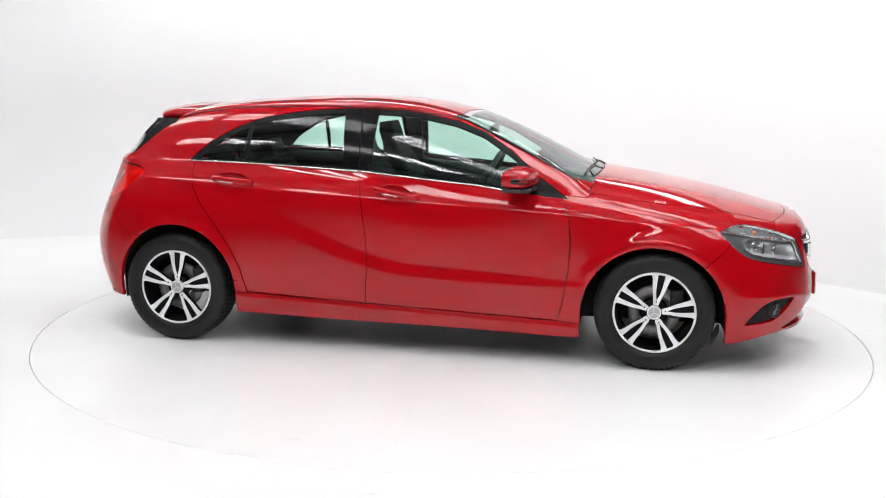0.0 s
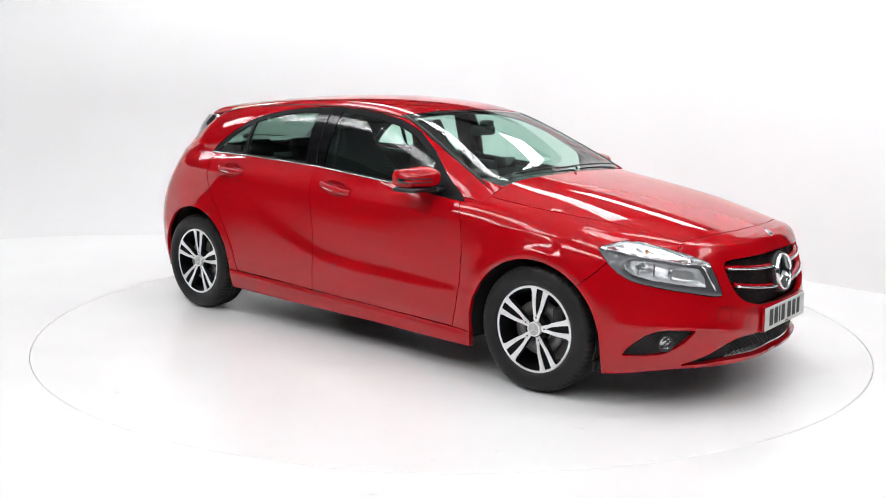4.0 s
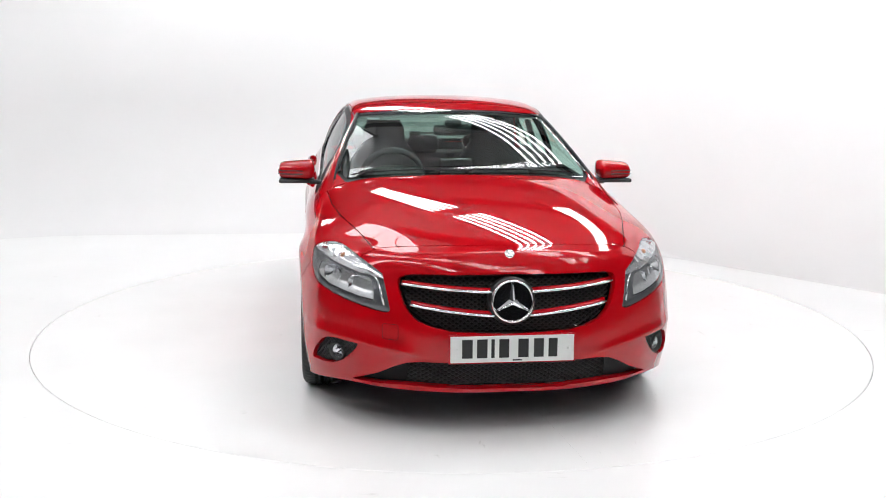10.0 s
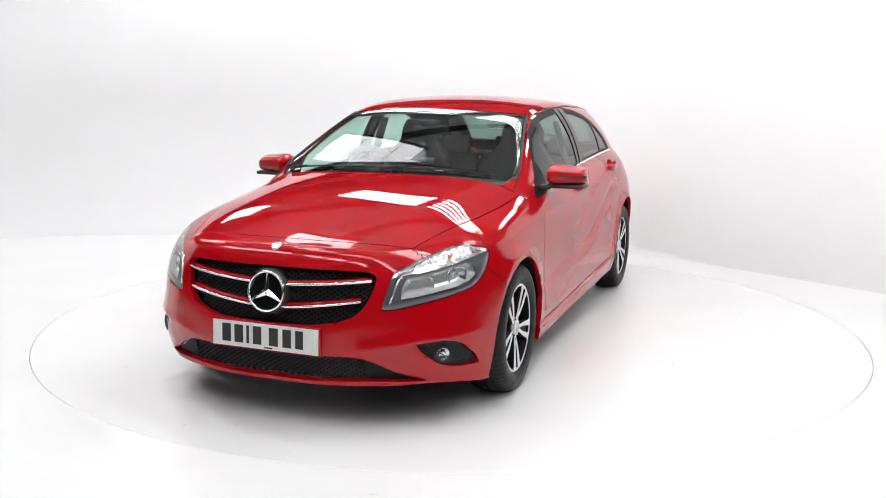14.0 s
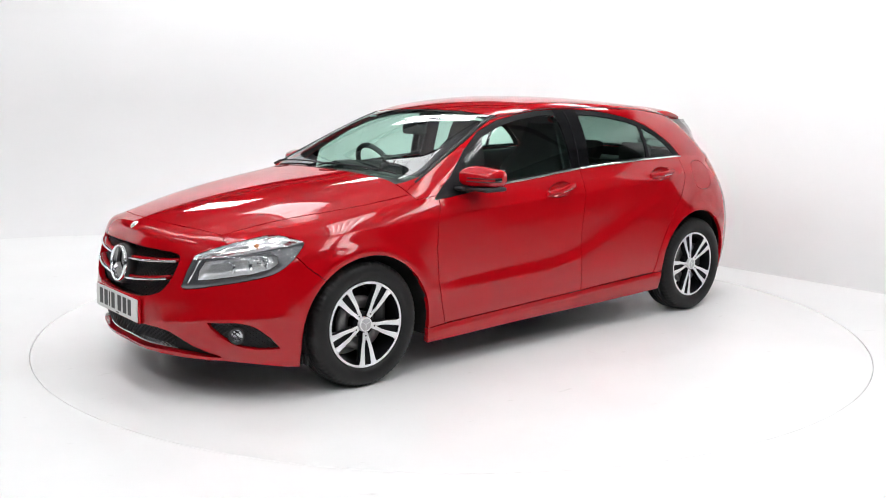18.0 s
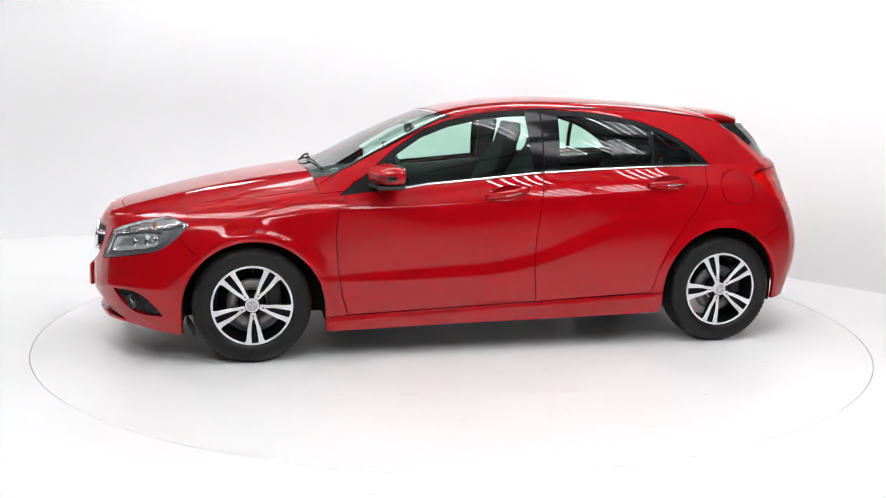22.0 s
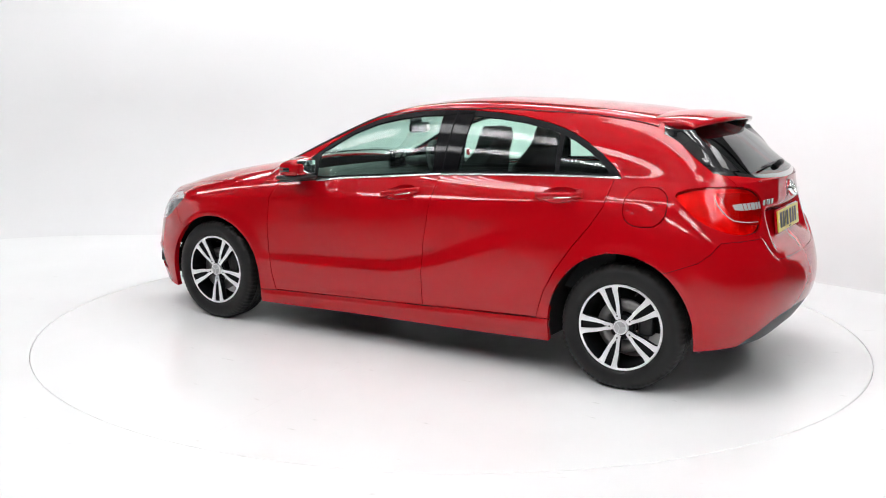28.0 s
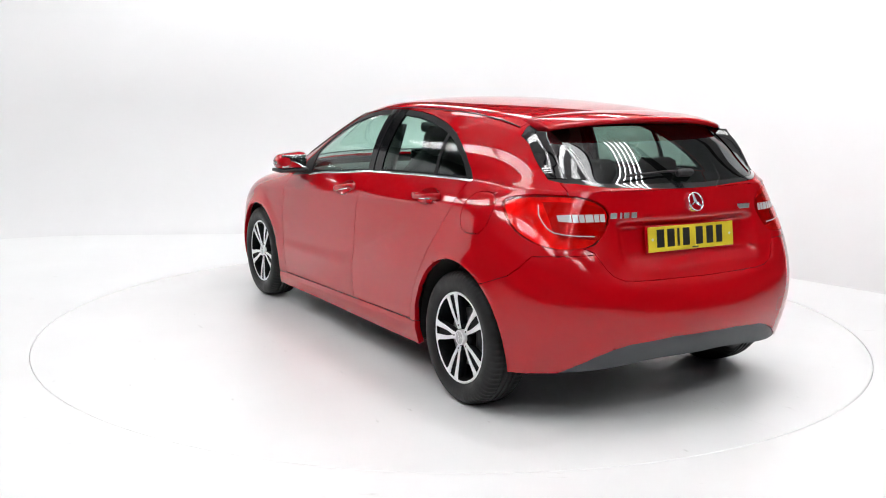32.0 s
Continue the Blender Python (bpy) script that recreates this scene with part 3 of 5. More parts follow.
# side of the cabin against the roof: a line along the gutter
for f in H.faces:
    if f[REG] == ID["roof"]:
        c = f.calc_center_median()
        if c.x < -1.40 or (c.y > float(np.interp(c.x, RX, RY)) + 0.004 and c.x < 1.2):
            f[REG] = ID["side_frame"]

# bonnet shut lines: across above the grille, and along the wings
ABOVE = View(axis=(-.5, 0, -1))
cut(ABOVE, [(1.953, .561, .773), (2.032, .365, .791), (2.067, .186, .799), (2.075, 0, .802), (2.075, -.05, .802), (2.3, -.05, .78), (2.3, .7, .7), (1.99, .62, .75)], "front_bumper", lambda c: c.x > 1.8, ["bonnet"])
cut(ABOVE, [(1.953, .561, .773), (1.87, .582, .795), (1.767, .612, .812), (1.62, .655, .835), (1.473, .692, .855), (1.25, .727, .885), (.978, .748, .922), (.90, .75, .93), (.90, 1.0, .85), (2.0, 1.0, .60), (2.0, .60, .75)], "fender", lambda c: c.x > .8, ["bonnet"])
# nose and tail bumpers
cut(SIDE, [(1.60, .57), (1.674, .633), (1.74, .71), (2.4, .80), (2.4, .0), (1.5, .0), (1.5, .5)], "front_bumper", lambda c: c.x > 1.3 and c.z < .9, ["fender"])
for f in H.faces:
    if f[REG] == ID["fender"] and f.calc_center_median().x > 1.96:
        f[REG] = ID["front_bumper"]
cut(SIDE, [(-1.50, .59), (-1.588, .618), (-1.711, .667), (-1.76, .71), (-1.794, .76), (-2.4, .79), (-2.4, 0), (-1.5, 0)], "rear_bumper", lambda c: c.x < -1.3 and c.z < .95, ["quarter"])
cut(FRONT, [(-.05, 1.06), (.605, 1.06), (.60, .97), (.60, .80), (.545, .775), (.508, .71), (.475, .675), (.43, .657), (.36, .651), (-.05, .647)], "tailgate", lambda c: c.x < -1.55, ["quarter", "rear_bumper", "roof", "side_frame"])
cut(FRONT, [(-.05, .398), (.2, .396), (.397, .378), (.47, .36), (.547, .328), (.66, .265), (.74, .22), (.74, .1), (-.05, .1)], "diffuser", lambda c: c.x < -1.7, ["rear_bumper", "quarter"])

# doors, sills, flap
MID = [(-.215, .283), (-.205, .471), (-.211, .629), (-.238, .817), (-.275, 1.03)]
cut(SIDE, [(.845, .90), (.890, .802), (.904, .646), (.894, .488), (.871, .344), (.845, .244)] + MID + [(.09, .99), (.4, .965), (.564, .94)], "door_front", left, ["fender", "quarter"])
cut(SIDE, MID[::-1] + [(-.905, .312), (-.945, .45), (-1.002, .561), (-1.088, .688), (-1.174, .798), (-1.235, .90), (-1.262, 1.05), (-.8, 1.06)], "door_rear", left, ["quarter", "fender"])
cut(SIDE, [(1.02, .231), (.845, .240), (-.905, .307), (-1.05, .316), (-1.05, .05), (1.02, .05)], "sill", left, ["fender", "quarter"])
cut(SIDE, [(-1.437 + .104 * math.copysign(abs(math.cos(t)) ** .8, math.cos(t)), .909 + .093 * math.copysign(abs(math.sin(t)) ** .8, math.sin(t))) for t in np.linspace(0, 2 * math.pi, 32, endpoint=False)], "fuel_flap", left, ["quarter"])

# hollows behind the pull handles


def oval(cx, cz, a, b, slope):
    return [(cx + a * math.cos(t), cz + b * math.sin(t) - slope * a * math.cos(t)) for t in np.linspace(0, 2 * math.pi, 22, endpoint=False)]


cut(SIDE, oval(-.045, .892, .096, .038, .16), "cup_front", left, ["door_front"])
cut(SIDE, oval(-.995, .939, .096, .038, .07), "cup_rear", left, ["door_rear"])

# side windows
DLO = [(.878, .890), (.80, .948), (.727, .996), (.567, 1.127), (.408, 1.227), (.251, 1.285), (.093, 1.318), (-.064, 1.338), (-.22, 1.346), (-.377, 1.345), (-.534, 1.337), (-.691, 1.320), (-.849, 1.291), (-.93, 1.268), (-1.008, 1.239), (-1.09, 1.196), (-1.169, 1.147), (-1.24, 1.09), (-1.288, 1.039), (-1.152, 1.037), (-.843, 1.029), (-.533, 1.016), (-.223, 1.0), (.088, .971), (.401, .945), (.564, .922)]
cut(SIDE, DLO, "trim", lambda c: c.y > .4 and c.z > .86, ["side_frame", "roof", "door_front", "door_rear", "quarter", "fender"])
cut(SIDE, [(.585, .938), (.60, 1.073), (.567, 1.098), (.408, 1.198), (.251, 1.257), (.093, 1.290), (-.064, 1.310), (-.195, 1.317), (-.212, 1.012), (.088, .985), (.401, .959)], "glass_front", lambda c: c.y > .4 and c.z > .86, ["trim"])
cut(SIDE, [(-.365, 1.023), (-.392, 1.317), (-.534, 1.309), (-.691, 1.292), (-.849, 1.263), (-.925, 1.240), (-.932, 1.044), (-.843, 1.041), (-.533, 1.030)], "glass_rear", lambda c: c.y > .4 and c.z > .86, ["trim"])
cut(SIDE, [(-.957, 1.046), (-.952, 1.230), (-1.008, 1.209), (-1.09, 1.164), (-1.165, 1.113), (-1.225, 1.052)], "glass_quarter", lambda c: c.y > .4 and c.z > .86, ["trim"])

cut(SIDE, [(-.212, .98), (-.195, 1.36), (-.392, 1.36), (-.365, .98)], "pillar", lambda c: c.y > .4 and c.z > .86, ["trim"])

# windscreen and the scuttle under it
cut(FRONT, [(-.05, .93), (.56, .945), (.655, .972), (.694, 1.004), (.685, 1.06), (.635, 1.18), (.585, 1.275), (.565, 1.312), (.3, 1.332), (-.05, 1.340)], "screen_trim", lambda c: c.x > .2, ["roof", "side_frame"])
cut(FRONT, [(-.05, 1.012), (.35, 1.005), (.55, .996), (.645, .990), (.676, 1.008), (.668, 1.06), (.617, 1.18), (.567, 1.275), (.548, 1.302), (.3, 1.322), (-.05, 1.330)], "windscreen", lambda c: c.x > .2, ["screen_trim"])
for f in H.faces:
    if f[REG] == ID["screen_trim"] and f.calc_center_median().z < 1.017 and f.calc_center_median().y < 0.70:
        f[REG] = ID["cowl"]

# tail glass with its dark cheeks
cut(FRONT, [(-.05, 1.33), (.50, 1.31), (.575, 1.288), (.600, 1.262), (.606, 1.17), (.600, 1.085), (.58, 1.062), (.45, 1.046), (.137, 1.033), (-.05, 1.031)], "rear_trim", lambda c: c.x < -1.45 and c.z > 1.02, ["roof", "side_frame", "tailgate", "quarter"])
cut(FRONT, chaikin([(-.9, 1.31), (.47, 1.30), (.54, 1.285), (.575, 1.17), (.572, 1.085), (.45, 1.055), (-.9, 1.045)], 1), "rear_glass", lambda c: c.x < -1.3 and c.z > 1.02, ["rear_trim"])

cut(SIDE, [(-1.42, 1.30), (-1.44, 1.262), (-1.53, 1.205), (-1.61, 1.14), (-1.70, 1.072), (-1.90, 1.03), (-1.90, 1.40), (-1.42, 1.40)], "rear_trim", lambda c: c.x < -1.38 and c.y > .40 and c.z > 1.02, ["roof", "side_frame", "quarter"])
# lamps
TAIL_EYE = (-1.25, .15, .88)
TAIL_NODES = [(-1.553, .770, .975), (-1.617, .740, 1.000), (-1.722, .690, 1.013), (-1.817, .590, 1.010), (-1.864, .505, .991), (-1.890, .457, .958), (-1.900, .445, .912), (-1.91, .490, .844), (-1.915, .548, .800), (-1.869, .667, .790), (-1.803, .747, .806), (-1.718, .800, .845), (-1.653, .810, .890), (-1.596, .795, .937)]
cut(View(eye=TAIL_EYE, toward=(-1.82, .68, .89)), chaikin(TAIL_NODES, 1), "tail_lamp", lambda c: c.x < -1.4 and c.z > .6, ["quarter", "tailgate", "rear_bumper"])
HEAD_EYE = (1.45, .2, .66)
HEAD_NODES = [(2.138, .500, .545), (2.110, .514, .62), (2.090, .525, .668), (2.078, .530, .687), (2.049, .556, .704), (1.98, .602, .731), (1.899, .647, .753), (1.84, .675, .768), (1.776, .709, .779), (1.737, .743, .774), (1.706, .771, .765), (1.680, .798, .753), (1.667, .811, .743), (1.676, .815, .728), (1.706, .821, .698), (1.735, .82, .668), (1.772, .816, .640), (1.80, .808, .622), (1.834, .794, .606), (1.888, .766, .592), (1.955, .718, .577), (2.049, .634, .556), (2.10, .568, .541), (2.128, .530, .535), (2.138, .508, .537)]
HEAD_VIEW = View(eye=HEAD_EYE, toward=(1.95, .68, .66))
HEAD_LINE = [(2.062, .562, .672), (2.0, .632, .681), (1.955, .670, .690), (1.86, .733, .707), (1.78, .770, .724), (1.72, .790, .734), (1.667, .811, .743)]


def in_lamp(c):
    return c.x > 1.5 and c.y > .2 and c.z > .4


cut(HEAD_VIEW, HEAD_NODES, "headlamp", in_lamp, ["fender", "front_bumper", "bonnet"])
cut(HEAD_VIEW, HEAD_LINE + [(1.64, .80, .80), (1.74, .70, .83), (1.90, .62, .82), (2.10, .50, .76), (2.10, .49, .66)], "head_upper", in_lamp, ["headlamp"])
cut(HEAD_VIEW, [(2.056, .580, .662), (2.0, .638, .673), (1.955, .677, .682), (1.86, .741, .698), (1.82, .762, .705), (1.797, .785, .690), (1.800, .796, .655), (1.835, .783, .632), (1.90, .745, .612), (1.96, .702, .602), (2.04, .628, .585), (2.088, .568, .578), (2.080, .566, .62)], "head_bowl", in_lamp, ["headlamp"])

# openings in the nose
GRILLE = [(-.9, .70), (.30, .698), (.43, .692), (.462, .682), (.468, .655), (.455, .60), (.43, .545), (.375, .496), (.2, .461), (-.9, .443)]
GRILLE = chaikin(GRILLE, 1)
cut(FRONT, GRILLE, "grille", nose, ["front_bumper", "fender"])
INTAKE = [(-.9, .336), (.38, .335), (.43, .328), (.48, .307), (.55, .265), (.655, .218), (.60, .219), (.45, .226), (.2, .218), (-.9, .213)]
cut(FRONT, INTAKE, "intake", nose, ["front_bumper"])
FOG_NODES = [(1.813, .823, .264), (1.832, .817, .292), (1.855, .810, .318), (1.911, .780, .368), (1.945, .755, .383), (1.982, .726, .391), (2.073, .629, .386), (2.060, .645, .358), (2.035, .67, .328), (2.012, .690, .306), (1.985, .71, .288), (1.955, .735, .274), (1.897, .776, .264)]
FOG_VIEW = View(eye=(1.5, .25, .33), toward=(1.96, .74, .33))
cut(FOG_VIEW, FOG_NODES, "fog", lambda c: c.x > 1.6 and c.y > .3 and c.z < .6, ["front_bumper"])

# wheel arches


def arch(wx, zc, a, b):
    n = [(wx + a * math.cos(t), zc + b * math.sin(t)) for t in np.linspace(0, math.pi, 30)]
    return n + [(wx - a - 0.005, 0.0), (wx + a + 0.005, 0.0)]


cut(SIDE, arch(1.340, .285, .374, .372), "gone", lambda c: c.y > .3 and .8 < c.x < 1.9)
cut(SIDE, arch(-1.340, .300, .364, .382), "gone", lambda c: c.y > .3 and -1.9 < c.x < -.8)


# ---- from named pieces to parts ----
def piece(names, mirror="both", gap=0.0020, rim=0.012, sink=0.0):
    ids = {ID[n] for n in names}
    bm = bmesh.new()
    vmap = {}
    for f in H.faces:
        if f[REG] in ids:
            vs = []
            for v in f.verts:
                w = vmap.get(v)
                if w is None:
                    w = vmap[v] = bm.verts.new(v.co - v.normal * sink)
                vs.append(w)
            bm.faces.new(vs)
    if mirror == "both":
        g = bmesh.ops.duplicate(bm, geom=bm.faces[:])["geom"]
        fs = [q for q in g if isinstance(q, bmesh.types.BMFace)]
        for q in g:
            if isinstance(q, bmesh.types.BMVert):
                q.co.y *= -1
        bmesh.ops.reverse_faces(bm, faces=fs)
        bmesh.ops.remove_doubles(bm, verts=[v for v in bm.verts if abs(v.co.y) < 0.002], dist=0.0012)
    bmesh.ops.remove_doubles(bm, verts=bm.verts[:], dist=0.0026)
    bmesh.ops.dissolve_degenerate(bm, edges=bm.edges[:], dist=0.0004)
    bm.normal_update()
    edge = [e for e in bm.edges if len(e.link_faces) == 1]
    move = {}
    for e in edge:
        f = e.link_faces[0]
        d = f.normal.cross(e.verts[1].co - e.verts[0].co)
        if d.length < 1e-9:
            continue
        d.normalize()
        if d.dot(f.calc_center_median() - e.verts[0].co) < 0:
            d.negate()
        for v in e.verts:
            move.setdefault(v, []).append(d)
    if gap:
        for v, ds in move.items():
            s = sum(ds, Vector())
            if s.length > 1e-6:
                v.co += s.normalized() * gap
    if rim:
        down = {v: v.normal.copy() for v in move}
        for e in edge:
            e.smooth = False
        src = {tuple(round(c, 6) for c in v.co): n for v, n in down.items()}
        r = bmesh.ops.extrude_edge_only(bm, edges=edge)
        for q in r["geom"]:
            if isinstance(q, bmesh.types.BMVert):
                n = src.get(tuple(round(c, 6) for c in q.co))
                if n is not None:
                    q.co -= n * rim
    if mirror == "right":
        for v in bm.verts:
            v.co.y *= -1
        bmesh.ops.reverse_faces(bm, faces=bm.faces[:])
    return bm


def pair(name, regs, material, parent, label="", **kw):
    a = part(name, piece(regs, "left", **kw), material, parent, label)
    b = part(name, piece(regs, "right", **kw), material, parent, label)
    return a, b


car = thing("car", "glossy red five-door hatchback parked on the white turntable", "car")
part("bonnet", piece(["bonnet"], gap=0.0028), M_PAINT, car)
part("roof", piece(["roof"], gap=0.003), M_PAINT, car)
FB = part("front_bumper", piece(["front_bumper"], rim=0.03), M_PAINT, car)
RB = part("rear_bumper", piece(["rear_bumper"], rim=0.02, gap=0.001), M_PAINT, car)
part("diffuser", piece(["diffuser"], sink=0.006, rim=0.04), M_GREY, RB, "dark grey plastic lower bumper")
TG = part("tailgate", piece(["tailgate"]), M_PAINT, car)
FEND = pair("front_wing", ["fender"], M_PAINT, car, rim=0.025)
QUART = (part("rear_wing", piece(["quarter", "side_frame"], "left", rim=0.025), M_PAINT, car), part("rear_wing", piece(["quarter", "side_frame", "fuel_flap"], "right", rim=0.025), M_PAINT, car))
DOOR_F = pair("front_door", ["door_front"], M_PAINT, car)
DOOR_R = pair("rear_door", ["door_rear"], M_PAINT, car)
pair("sill", ["sill"], M_PAINT, car, rim=0.03)
part("fuel_flap", piece(["fuel_flap"], "left"), M_PAINT, QUART[0])
pair("window_surround", ["trim"], M_RUBBER, car, "black rubber window surround", sink=0.003, gap=0.0)
pair("door_pillar", ["pillar"], M_PILLAR, car, "gloss black door pillar", sink=0.002, gap=0.0)
for k, ob in enumerate(DOOR_F):
    part("window_glass", piece(["glass_front"], ("left", "right")[k], sink=0.006, gap=0, rim=0), M_GLASS, ob, "green-tinted door glass")
for k, ob in enumerate(DOOR_R):
    part("window_glass", piece(["glass_rear"], ("left", "right")[k], sink=0.006, gap=0, rim=0), M_GLASS, ob, "green-tinted door glass")
for k, ob in enumerate(QUART):
    part("quarter_glass", piece(["glass_quarter"], ("left", "right")[k], sink=0.006, gap=0, rim=0), M_GLASS, ob, "green-tinted quarter glass")
part("windscreen", piece(["windscreen"], sink=0.003, gap=0, rim=0), M_WSCREEN, car, "raked tinted windscreen")
part("windscreen_seal", piece(["screen_trim"], sink=0.002, gap=0, rim=0.008), M_GLOSS, car, "black windscreen seal")
part("scuttle_panel", piece(["cowl"], sink=0.012, gap=0, rim=0.01), M_BLACK, car, "black plastic scuttle panel")
part("rear_glass", piece(["rear_glass"], sink=0.004, gap=0, rim=0), M_REARGLASS, TG, "dark tinted rear window")
part("rear_glass_border", piece(["rear_trim"], sink=0.002, gap=0, rim=0.01), M_GLOSS, TG, "gloss black border of the rear window")
part("inner_shell", piece(["bonnet", "roof", "front_bumper", "rear_bumper", "tailgate", "fender", "quarter", "side_frame", "door_front", "door_rear", "sill", "fuel_flap"], sink=0.02, gap=0, rim=0), M_LINER, car, "dark inner shell of the body")

# ---- wheels ----
def tyre_bm():
    prof = [(.212, .080), (.222, .094), (.245, .1035), (.270, .1035), (.288, .099), (.301, .090), (.309, .080), (.3135, .062), (.3150, .045), (.3155, .034), (.3090, .033), (.3090, .026), (.3160, .025), (.3160, .004), (.3095, .003), (.3095, -.003), (.3160, -.004), (.3160, -.025), (.3090, -.026), (.3090, -.033), (.3155, -.034), (.3150, -.045), (.3135, -.062), (.309, -.080), (.301, -.090), (.27, -.1035), (.222, -.094), (.212, -.080), (.205, 0)]
    n = 210
    P = np.zeros((n, len(prof), 3))
    for i in range(n):
        a = 2 * math.pi * i / n
        for j, (r, y) in enumerate(prof):
            if 0.040 < abs(y) < 0.091 and r > 0.30 and i % 3 == 0:
                r -= 0.0055
            P[i, j] = (r * math.cos(a), y, r * math.sin(a))
    bm = grid_bm(P, closed_u=True, closed_v=True)
    bmesh.ops.recalc_face_normals(bm, faces=bm.faces[:])
    return bm


def polar(phi, r, t, y):
    c, s = math.cos(phi), math.sin(phi)
    return (-(r * c - t * s), y, r * s + t * c)


SP_R = np.array([.040, .052, .065, .080, .090, .105, .125, .145, .165, .182, .194, .2035])
SP_W = np.array([.0135, .0165, .0185, .0215, .0245, .0290, .0340, .0380, .0415, .0450, .0510, .0660])
SP_S = np.array([0, 0, 0, .0035, .0070, .0105, .0135, .0155, .0168, .0178, .0182, .0182])
SP_Y = np.interp(SP_R, [.04, .08, .14, .2035], [.0745, .0790, .0835, .0865])


def spoke_face(phi):
    """One twin spoke with its slot, machined front and short black flanks."""
    bm = bmesh.new()
    for sgn in (1, -1):
        rows = []
        for r, w, s, y in zip(SP_R, SP_W, SP_S, SP_Y):
            s = max(s, 0.0)
            slot_end = r > .199
            row = [polar(phi, r, sgn * w, y - .003), polar(phi, r, sgn * w, y - .001), polar(phi, r, sgn * (w - .0012), y)]
            row += [polar(phi, r, sgn * (s + (w - s) * k), y + .0004) for k in (.66, .33)]
            row += [polar(phi, r, sgn * (s + (0.0008 if s else 0)), y), polar(phi, r, sgn * s, y - .001), polar(phi, r, sgn * s, y - .003 if s else y - .001)]
            rows.append(row)
        grid_bm(np.array(rows), bm=bm)
    bmesh.ops.remove_doubles(bm, verts=bm.verts[:], dist=1e-5)
    bmesh.ops.recalc_face_normals(bm, faces=bm.faces[:])
    return bm


def spoke_back(phi):
    bm = bmesh.new()
    rows = []
    for r, w, y in zip(SP_R, SP_W, SP_Y):
        w = w - .0008
        rows.append([polar(phi, r, w * 0.6, y - .06), polar(phi, r, w, y - .030), polar(phi, r, w, y - .004), polar(phi, r, w * .5, y - .006), polar(phi, r, 0, y - .014), polar(phi, r, -w * .5, y - .006), polar(phi, r, -w, y - .004), polar(phi, r, -w, y - .030), polar(phi, r, -w * 0.6, y - .06)])
    grid_bm(np.array(rows), closed_v=True, bm=bm)
    bmesh.ops.recalc_face_normals(bm, faces=bm.faces[:])
    return bm


def disc_bm(r, y0, y1, n=40, bev=.002):
    return lathe([(0, y0), (r, y0), (r, y1 - bev), (r - bev, y1), (0, y1)], n)


for wx, sgn, off in ((1.350, 1, 57), (-1.350, 1, 38), (1.350, -1, 9), (-1.350, -1, 14)):
    barrel = lathe([(.2155, .085), (.2035, .086), (.201, .080), (.196, .060), (.190, .02), (.186, -.095)], 72)
    wheel = part("wheel", barrel, M_RIMBLACK, car, "five-twin-spoke black and machined alloy wheel")
    wheel.matrix_basis = pose(wx, sgn * 0.7755, 0.3125, 0, 0, 0 if sgn > 0 else 180)
    part("tyre", tyre_bm(), M_TYRE, wheel, "black road tyre")
    part("rim_lip", lathe([(.2030, .082), (.2035, .0868), (.2060, .0878), (.2130, .0878), (.2155, .0865), (.2165, .080)], 90), M_SILVER, wheel, "machined rim lip")
    for k in range(5):
        phi = radians(off + 72 * k)
        part("spoke", spoke_face(phi), M_SILVER, wheel)
        part("spoke_web", spoke_back(phi), M_RIMBLACK, wheel)
        b = disc_bm(.0042, .0, .0035, 12, .001)
        bmesh.ops.translate(b, verts=b.verts[:], vec=polar(phi, .058, 0, .0760))
        part("bolt", b, M_BLACK, wheel)
    part("hub", disc_bm(.062, .02, .062), M_RIMBLACK, wheel)
    cap = part("hub_cap", lathe([(.037, .06), (.037, .081), (.0355, .0845), (.031, .0850), (.0295, .0835)], 40), M_SILVER, wheel, "round silver hub cap")
    part("cap_disc", lathe([(.0297, .0832), (0, .0838)], 40), M_HUBCAP, cap, "grey disc of the hub cap")
    for k in range(3):
        b = bmesh.new()
        tube(b, [polar(radians(off + 90 + 120 * k), .002, 0, .0845), polar(radians(off + 90 + 120 * k), .028, 0, .0842)], .0016, 6)
        part("cap_bar", b, M_SILVER, cap)
    part("brake_disc", lathe([(.075, .015), (.075, .035), (.135, .035), (.136, .015)], 48), M_DISCBRAKE, wheel, "bare steel brake disc")
    b = bmesh.new()
    box(b, -0.115, .012, .04, .07, .07, .15, .012)
    part("brake_caliper", b, M_BLACK, wheel)
    b = bmesh.new()
    tube(b, [polar(radians(off + 30), .1865, 0, .045), polar(radians(off + 30), .178, 0, .074)], .004, 8)
    part("valve", b, M_BLACK, wheel)

# wheel wells and the floor pan
for wx, zc in ((1.340, .295), (-1.340, .305)):
    for sgn in (1, -1):
        rows = []
        for t in np.linspace(-0.22, math.pi + 0.22, 40):
            c, s = math.cos(t) * .392, math.sin(t) * .395
            out = (.05 if wx > 0 else .075) * max(0, math.cos(t) * (1 if wx > 0 else -1)) ** 3
            rows.append([(wx + c * .98, sgn * y, zc + s) for y in (.845 - out, .80 - out, .60)] + [(wx + c * .85, sgn * .52, zc + s * .85), (wx, sgn * .50, zc)])
        bm = grid_bm(np.array(rows))
        part("wheel_well", bm, M_LINER, car)
bm = bmesh.new()
box(bm, 0.0, 0, .215, 1.86, 1.56, .07, .01)
box(bm, 1.34, 0, .235, .86, .98, .10, .01)
box(bm, -1.34, 0, .26, .86, .98, .10, .01)
box(bm, 1.90, 0, .205, .30, 1.15, .04, .01)
# added block, no part of the pan: stops light showing through the lower intake
box(bm, 1.95, 0, .265, .24, 1.02, .15, .01)
